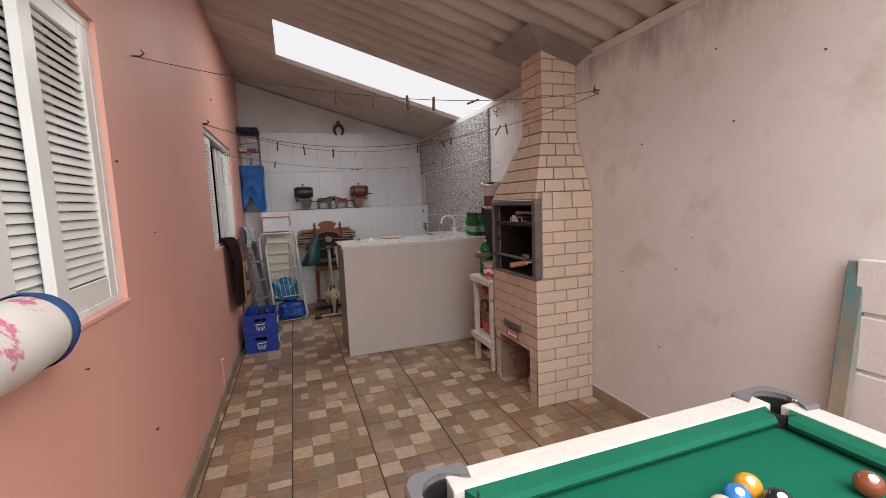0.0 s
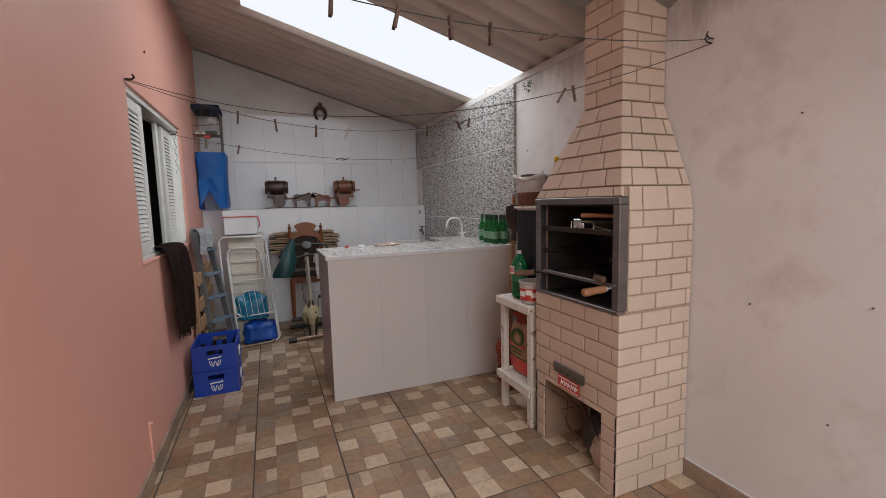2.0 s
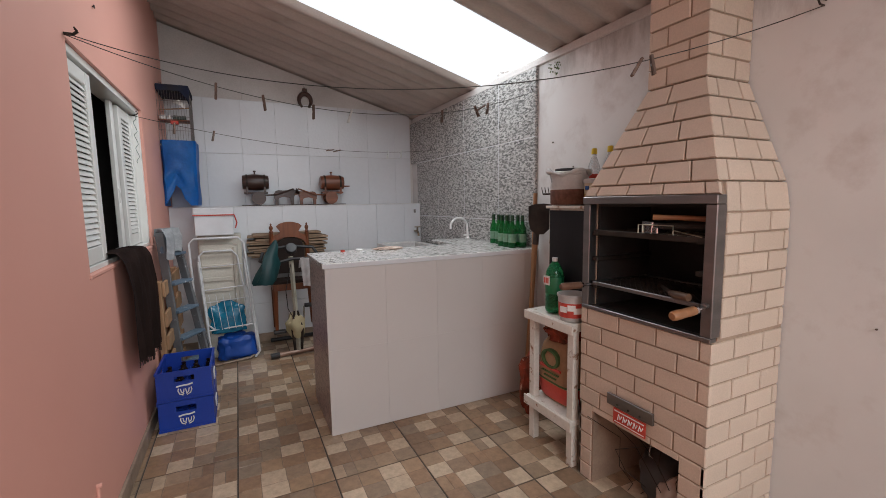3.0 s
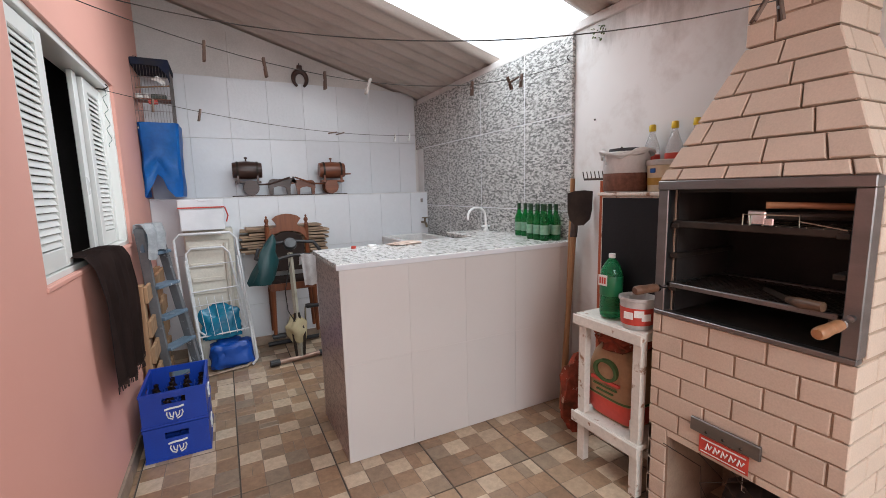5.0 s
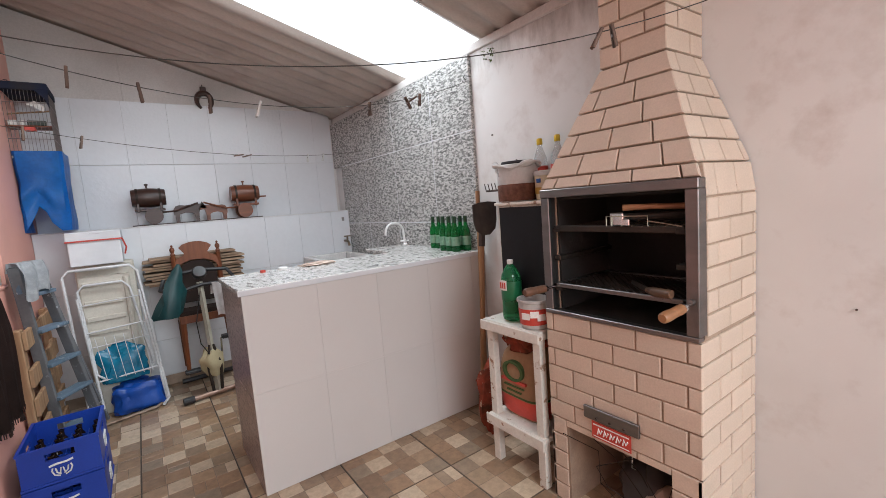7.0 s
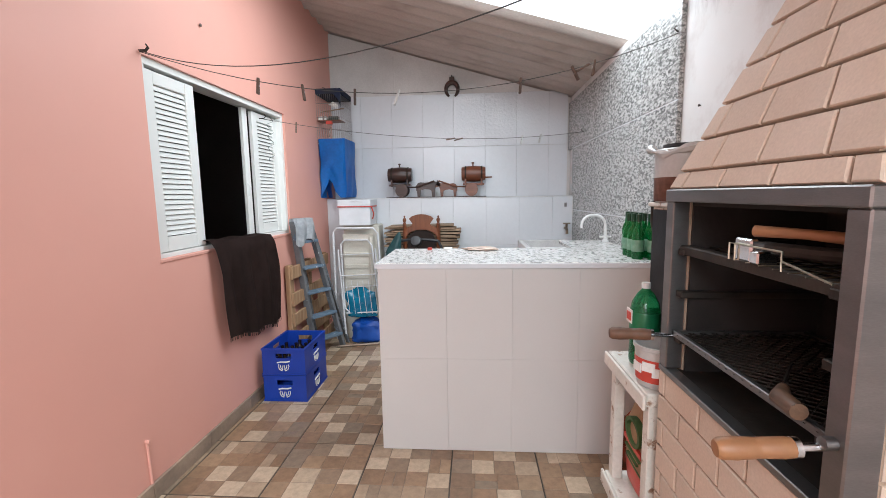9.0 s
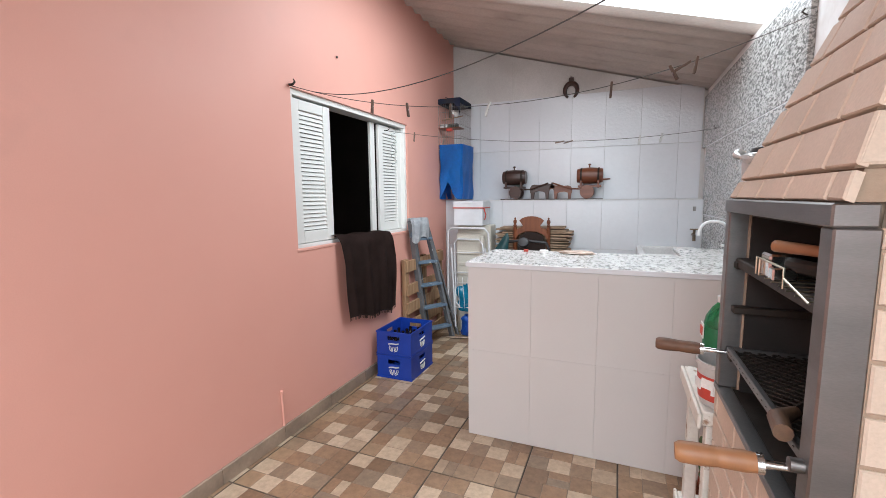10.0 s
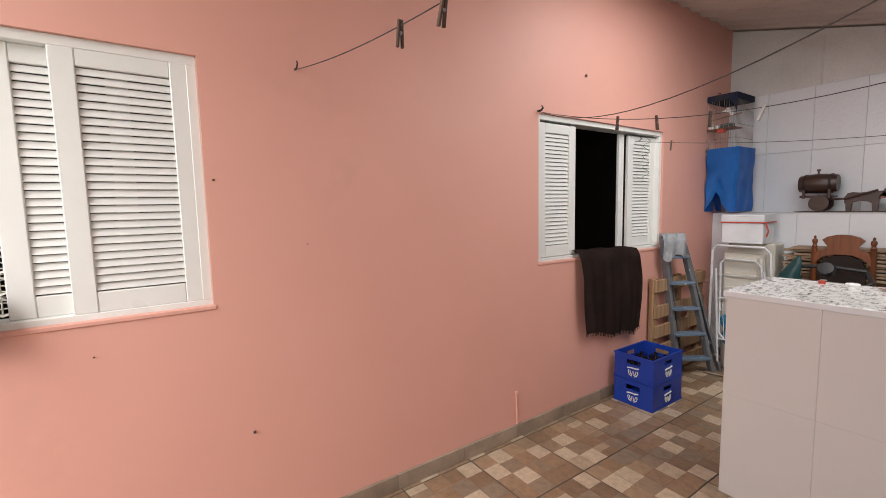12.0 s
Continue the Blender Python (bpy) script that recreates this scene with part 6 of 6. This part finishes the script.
# ---- small marks and fixings on the walls ----
DARKSPOT = surf("rusty_nail", (0.07, 0.045, 0.035), None, 9, 60, 0.7)
def nail(p, n, r=0.008):
    d = Vector(n)
    solo("wall_nail", lathe(bmesh.new(), [(0, 0.012), (r, 0.010), (r, 0.006), (r * 0.4, 0.005), (r * 0.4, -0.004), (0, -0.004)], Matrix.Translation(p) @ d.to_track_quat("Z", "Y").to_matrix().to_4x4(), 8), DARKSPOT, "rusty nail stuck in the wall", "nail", "nails in the walls")
for y, z, r in ((4.32, 2.385, 0.012), (2.08, 0.548, 0.009), (1.99, 1.63, 0.006), (1.57, 0.995, 0.004), (2.35, 1.35, 0.004)):
    nail((XL, y, z), (1, 0, 0), r * 0.75)
for y, z, r in ((1.85, 1.02, 0.006), (2.25, 0.95, 0.006), (1.55, 1.75, 0.007), (1.2, 1.95, 0.007), (2.1, 1.72, 0.006), (1.75, 1.2, 0.004), (3.95, 1.80, 0.009), (3.75, 1.62, 0.008), (1.65, 2.1, 0.006), (1.95, 0.55, 0.006)):
    nail((XR, y, z), (-1, 0, 0), r * 0.6)
pp = thing("pipe_stub", (XL, 3.65, 0.09), "pink painted pipe stub on the wall", "pipe")
part("pipe", T([(XL + 0.004, 3.652, 0.085), (XL + 0.004, 3.645, 0.30)], 0.007, 8), PINK, pp)
part("cap", T([(XL, 3.645, 0.30), (XL + 0.02, 3.645, 0.302)], 0.009, 8), PINK, pp)
LEAF = surf("moss_leaf", (0.10, 0.13, 0.03), (0.06, 0.09, 0.02), 20, 60, 0.7)
sp = thing("wall_weed", (XR, 3.93, 2.25), "small green weed growing from the wall", "plant")
random.seed(4)
for k in range(26):
    a = random.uniform(0, 6.28)
    p = Vector((XR - 0.012 - random.uniform(0, 0.025), 3.93 + random.uniform(-0.05, 0.05), 2.27 + random.uniform(-0.035, 0.05)))
    part("leaf", prism(bmesh.new(), [(0, 0), (0.008, 0.006), (0.018, 0), (0.008, -0.006)], Matrix.Translation(p) @ Euler((random.uniform(0, 3), a, random.uniform(0, 3))).to_matrix().to_4x4(), 0.001), LEAF, sp)
solo("roof_stone", blob((2.19, 4.62, 2.395), (0.04, 0.07, 0.035), 81, 0.3), RAWTOP, "lump of mortar on the wall top", "rubble", smooth=True)

# ---- pieces: floor tiles ----
def floor_tile_mesh(seed):
    """One 45 cm ceramic tile whose face is moulded as a mosaic of cut stones."""
    rnd = random.Random(seed)
    s, n = 0.448, 4
    bm = bmesh.new()
    b = s / 2
    v = [bm.verts.new(p) for p in ((-b, -b, -0.0016), (b, -b, -0.0016), (b, b, -0.0016), (-b, b, -0.0016), (-b, -b, -0.008), (b, -b, -0.008), (b, b, -0.008), (-b, b, -0.008))]
    for f in ((0, 1, 2, 3), (0, 4, 5, 1), (1, 5, 6, 2), (2, 6, 7, 3), (3, 7, 4, 0)):
        bm.faces.new([v[k] for k in f]).material_index = 1
    def stone(x0, y0, x1, y1):
        g, h = 0.0011, 0.0022
        lo = [(x0 + g, y0 + g), (x1 - g, y0 + g), (x1 - g, y1 - g), (x0 + g, y1 - g)]
        lo = [(x + rnd.uniform(-.001, .001), y + rnd.uniform(-.001, .001)) for x, y in lo]
        cx, cy = (x0 + x1) / 2, (y0 + y1) / 2
        a = [bm.verts.new((x, y, -0.0016)) for x, y in lo]
        c = [bm.verts.new((x + (cx - x) * 0.03, y + (cy - y) * 0.03, 0.0)) for x, y in lo]
        bm.faces.new(c)
        for k in range(4):
            bm.faces.new((a[k], a[(k + 1) % 4], c[(k + 1) % 4], c[k]))
    step = s / n
    for j in range(n):
        off = 0
        jx = [0] + [rnd.uniform(-0.010, 0.010) for _ in range(n - 1)] + [0]
        for i in range(n):
            x0, x1 = -b + i * step + jx[i], -b + (i + 1) * step + jx[i + 1]
            y0, y1 = -b + j * step, -b + (j + 1) * step
            if (i, j) in ((rnd.randrange(4), j),) and rnd.random() < 0.55:
                ym = (y0 + y1) / 2
                stone(x0, y0, x1, ym); stone(x0, ym, x1, y1)
            else:
                stone(x0, y0, x1, y1)
    me = bpy.data.meshes.new("tile")
    bmesh.ops.recalc_face_normals(bm, faces=bm.faces[:])
    bm.to_mesh(me); bm.free()
    me.materials.append(FTILE); me.materials.append(FLINE)
    return me
tiles = [floor_tile_mesh(s) for s in (1, 2, 3, 4)]
P, GX, GY = 0.4545, 0.0935, 3.6945
for i in range(-2, 6):
    for j in range(-14, 7):
        cx, cy = GX + (i + 0.5) * P, GY + (j + 0.5) * P
        if cx < -0.75 or cx > 2.45 or cy > 6.5:
            continue
        k = (i * 5 + j * 3) % 4
        ob = piece("tile", tiles[(i * 3 + j * 7) % 4], floor, Matrix.Translation((cx, cy, 0)) @ Matrix.Rotation(k * math.pi / 2, 4, "Z"))

# skirting stones
def skirting(name, axis, fixed, a, b, out, label):
    sk = thing(name, (fixed, a, 0) if axis == "y" else (a, fixed, 0), label, "skirting", kind="structure")
    L, n = b - a, max(1, round((b - a) / 0.44))
    for k in range(n):
        u0, u1 = a + L * k / n + 0.001, a + L * (k + 1) / n - 0.001
        if axis == "y":
            part("skirting_tile", B(min(fixed, fixed + out), u0, 0, max(fixed, fixed + out), u1, 0.085, 0.002), BASEB, sk)
        else:
            part("skirting_tile", B(u0, min(fixed, fixed + out), 0, u1, max(fixed, fixed + out), 0.085, 0.002), BASEB, sk)
    if name == "baseboard_west":
        return
    cap = bmesh.new()
    if axis == "y":
        box(cap, min(fixed, fixed + out * 0.9), a, 0.0855, max(fixed, fixed + out * 0.9), b, 0.092, 0.002)
    else:
        box(cap, a, min(fixed, fixed + out * 0.9), 0.0855, b, max(fixed, fixed + out * 0.9), 0.092, 0.002)
    part("mortar_cap", cap, GROUT, sk)
skirting("baseboard_west", "y", XL, -2.5, 6.28, 0.016, "brown stone skirting under the pink wall")
skirting("baseboard_east", "y", XR, -2.5, 2.53, -0.012, "brown stone skirting under the white wall")
skirting("baseboard_north", "x", 6.29, XL + 0.02, XR, -0.012, "brown stone skirting under the white tiles")

# white wall tiles on the back walls
def wall_tile(parent, mat, a, b, name="tile"):
    return part(name, B(*a, *b, 0.0015), mat, parent)
vx = [XL + 0.002, -0.075, 0.26, 0.592, 0.925, 1.257, 1.589, 1.922, XR - 0.032]
for a, b in zip(vx, vx[1:]):
    for z0, z1 in ((1.392, 1.93), (1.933, 2.475)):
        wall_tile(wall_north, RIPPLE if z0 > 1.9 and a > 0.2 else WTILE, (a + 0.0006, YB - 0.008, z0), (b - 0.0006, YB + 0.0, z1))
    for z0, z1 in ((0.0, 0.40), (0.403, 0.90), (0.903, 1.386)):
        wall_tile(wall_ledge, WTILE, (a + 0.0006, 6.282, z0), (b - 0.0006, 6.29, z1))
part("ledge_top", B(XL + 0.002, 6.278, 1.386, XR - 0.03, YB - 0.009, 1.396, 0.002), GROUT, wall_ledge, "grey ledge edge")

# granite slabs on the east wall
vy = [4.118, 4.60, 5.19, 5.775, 6.36, YB - 0.001]
for a, b in zip(vy, vy[1:]):
    for z0, z1 in ((0.66, 1.252), (1.256, 1.862), (1.866, 2.343)):
        y0, y1 = a + 0.002, b - 0.002
        if a > 6.2 and z0 < 1.4:
            y1 = min(y1, 6.28)
            if y1 - y0 < 0.02:
                continue
        wall_tile(wall_east, GRANITE, (XR - 0.024, y0 + 0.002, z0 + 0.002), (XR, y1 - 0.002, z1 - 0.002), "slab")
part("slab_joint", B(XR - 0.0215, 4.128, 0.665, XR - 0.0005, 6.36, 2.338), WTILE, wall_east, "pale joint filler")

# ---- bricks ----
def brick_on(corners, parent, lift):
    """A brick slip on a planar quad, its face proud of the mortar and its edges eased."""
    c = [Vector(p) for p in corners]
    n = (c[1] - c[0]).cross(c[3] - c[0]).normalized()
    mid = sum(c, Vector()) / 4
    bm = bmesh.new()
    lo = [bm.verts.new(p - n * 0.014) for p in c]
    m1 = [bm.verts.new(p + n * (lift - 0.003)) for p in c]
    hi = [bm.verts.new(p + (mid - p).normalized() * 0.004 + n * lift) for p in c]
    for a, b in ((lo, m1), (m1, hi)):
        for k in range(4):
            bm.faces.new((a[k], a[(k + 1) % 4], b[(k + 1) % 4], b[k]))
    bm.faces.new(hi); bm.faces.new(lo[::-1])
    me = bpy.data.meshes.new("brick")
    bmesh.ops.recalc_face_normals(bm, faces=bm.faces[:])
    bm.to_mesh(me); bm.free()
    me.materials.append(BRICK)
    ob = new("brick", me)
    ob.parent = parent
    ob.matrix_parent_inverse = WORLD.get(parent.name, I4).inverted()

J = 0.0036
def brick_face(fn, width, rows, pattern_a, pattern_b, skip=None, start=0, jitter=0.0):
    """Lay courses on the face given by fn(u, row 0..1); the patterns list the joints across."""
    rnd = random.Random(len(rows) + start)
    for r, (z0, z1) in enumerate(rows):
        js = pattern_a if (r + start) % 2 == 0 else pattern_b
        cuts = [0.0] + list(js) + [width]
        for a, b in zip(cuts, cuts[1:]):
            if skip and skip(a, b, z0, z1):
                continue
            ja, jb = (0 if a == 0 else J), (0 if b == width else J)
            q = [fn(a + ja, z0 + J), fn(b - jb, z0 + J), fn(b - jb, z1 - J), fn(a + ja, z1 - J)]
            brick_on(q, masonry, 0.0 + rnd.uniform(-0.0008, 0.0008))
W_, D_ = BY1 - BY0, XR - BX
h = (ZS - 0.008) / 11
rows = [(k * h, (k + 1) * h) for k in range(11)]
fa, fb = [0.036, 0.228, 0.420, 0.604], [0.13, 0.324, 0.516]
sa, sb = [0.14, 0.325], [0.235, 0.415]
# front base: u runs from the far end towards the near end
def front(u, z):
    return (BX, BY1 - u, z)
for r, (z0, z1) in enumerate(rows):
    if z0 < NICHE:
        for a, b in ((0, 0.082), (W_ - 0.105, W_)):
            brick_on([front(a, z0 + J), front(b, z0 + J), front(b, z1 - J), front(a, z1 - J)], masonry, 0.0)
brick_face(lambda u, z: front(u + 0.084, z), W_ - 0.191, [(NICHE, rows[4][1])], [0.14, 0.33], [])
brick_face(front, W_, rows[5:], fb, fa, start=0)
def side(u, z):
    return (BX + u, BY0, z)
brick_face(side, D_ - 0.004, rows, sa, sb)
def far_side(u, z):
    return (XR - 0.004 - u, BY1, z)
brick_face(far_side, D_ - 0.004, rows, sa, sb)
h2 = (ZH - 0.03 - ZS) / 6
rows2 = [(ZS + k * h2, ZS + (k + 1) * h2) for k in range(6)]
brick_face(lambda u, z: (BX + 0.052 + u, BY0, z), D_ - 0.056, rows2, [0.17, 0.37], [0.08, 0.27])
brick_face(lambda u, z: (XR - 0.004 - u, BY1, z), D_ - 0.056, rows2, [0.17, 0.37], [0.08, 0.27])
# hood: the faces lean in, so the courses shorten as they rise
ZB = ZH + 0.035
def hood_x(z):
    return BX + (CX - BX) * (z - ZB) / (ZC - ZB)
def lerp(a, b, z, zb):
    return a + (b - a) * (z - zb) / (ZC - zb)
nh = 6
hh = (ZC - ZH) / nh
hr = [(max(ZB, ZH + hh * k), ZH + hh * (k + 1)) for k in range(nh)]
for r, (z0, z1) in enumerate(hr):
    y0a, y1a = lerp(BY0, CY0, z0, ZB), lerp(BY1, CY1, z0, ZB)
    w0 = y1a - y0a
    cuts, u = [0.0], (0.07 if r % 2 == 0 else 0.155)
    while u < w0 - 0.05:
        cuts.append(u); u += 0.175
    cuts.append(w0)
    for a, b in zip(cuts, cuts[1:]):
        def hp(u, z, a=a):
            t = (u / w0)
            return (hood_x(z), lerp(BY1, CY1, z, ZB) - t * (lerp(BY1, CY1, z, ZB) - lerp(BY0, CY0, z, ZB)), z)
        ja, jb = (0 if a == 0 else J), (0 if b == w0 else J)
        brick_on([hp(a + ja, z0 + J), hp(b - jb, z0 + J), hp(b - jb, z1 - J), hp(a + ja, z1 - J)], masonry, 0.0)
hr2 = [(ZH - 0.03, hr[0][1])] + hr[1:]
for r, (z0, z1) in enumerate(hr2):
    for face in (0, 1):
        def sp(t, z):
            zz = max(z, ZB)
            x0 = hood_x(zz)
            y = lerp(BY0, CY0, zz, ZB) if face == 0 else lerp(BY1, CY1, zz, ZB)
            return (x0 + t * (XR - 0.004 - x0), y, z)
        w0 = XR - hood_x(max(z0, ZB))
        cuts, u = [0.0], (0.13 if r % 2 == 0 else 0.065)
        while u < w0 - 0.04:
            cuts.append(u / w0); u += 0.16
        cuts.append(1.0)
        if r == 0:
            cuts[0] = 0.1
            cuts = [c for c in cuts if c >= 0.1]
        for a, b in zip(cuts, cuts[1:]):
            e = J / w0
            q = [sp(a + e, z0 + J), sp(b - e, z0 + J), sp(b - e, z1 - J), sp(a + e, z1 - J)]
            if face == 1:
                q = [q[1], q[0], q[3], q[2]]
            brick_on(q, masonry, 0.0)
nc = 9
hc = (2.62 - ZC) / nc
rows3 = [(ZC + k * hc, ZC + (k + 1) * hc) for k in range(nc)]
cw, cd = CY1 - CY0, XR - CX - 0.004
brick_face(lambda u, z: (CX, CY1 - u, z), cw, rows3, [0.09], [0.19])
brick_face(lambda u, z: (CX + u, CY0, z), cd, rows3, [0.18], [0.09])
brick_face(lambda u, z: (XR - 0.004 - u, CY1, z), cd, rows3, [0.18], [0.09])
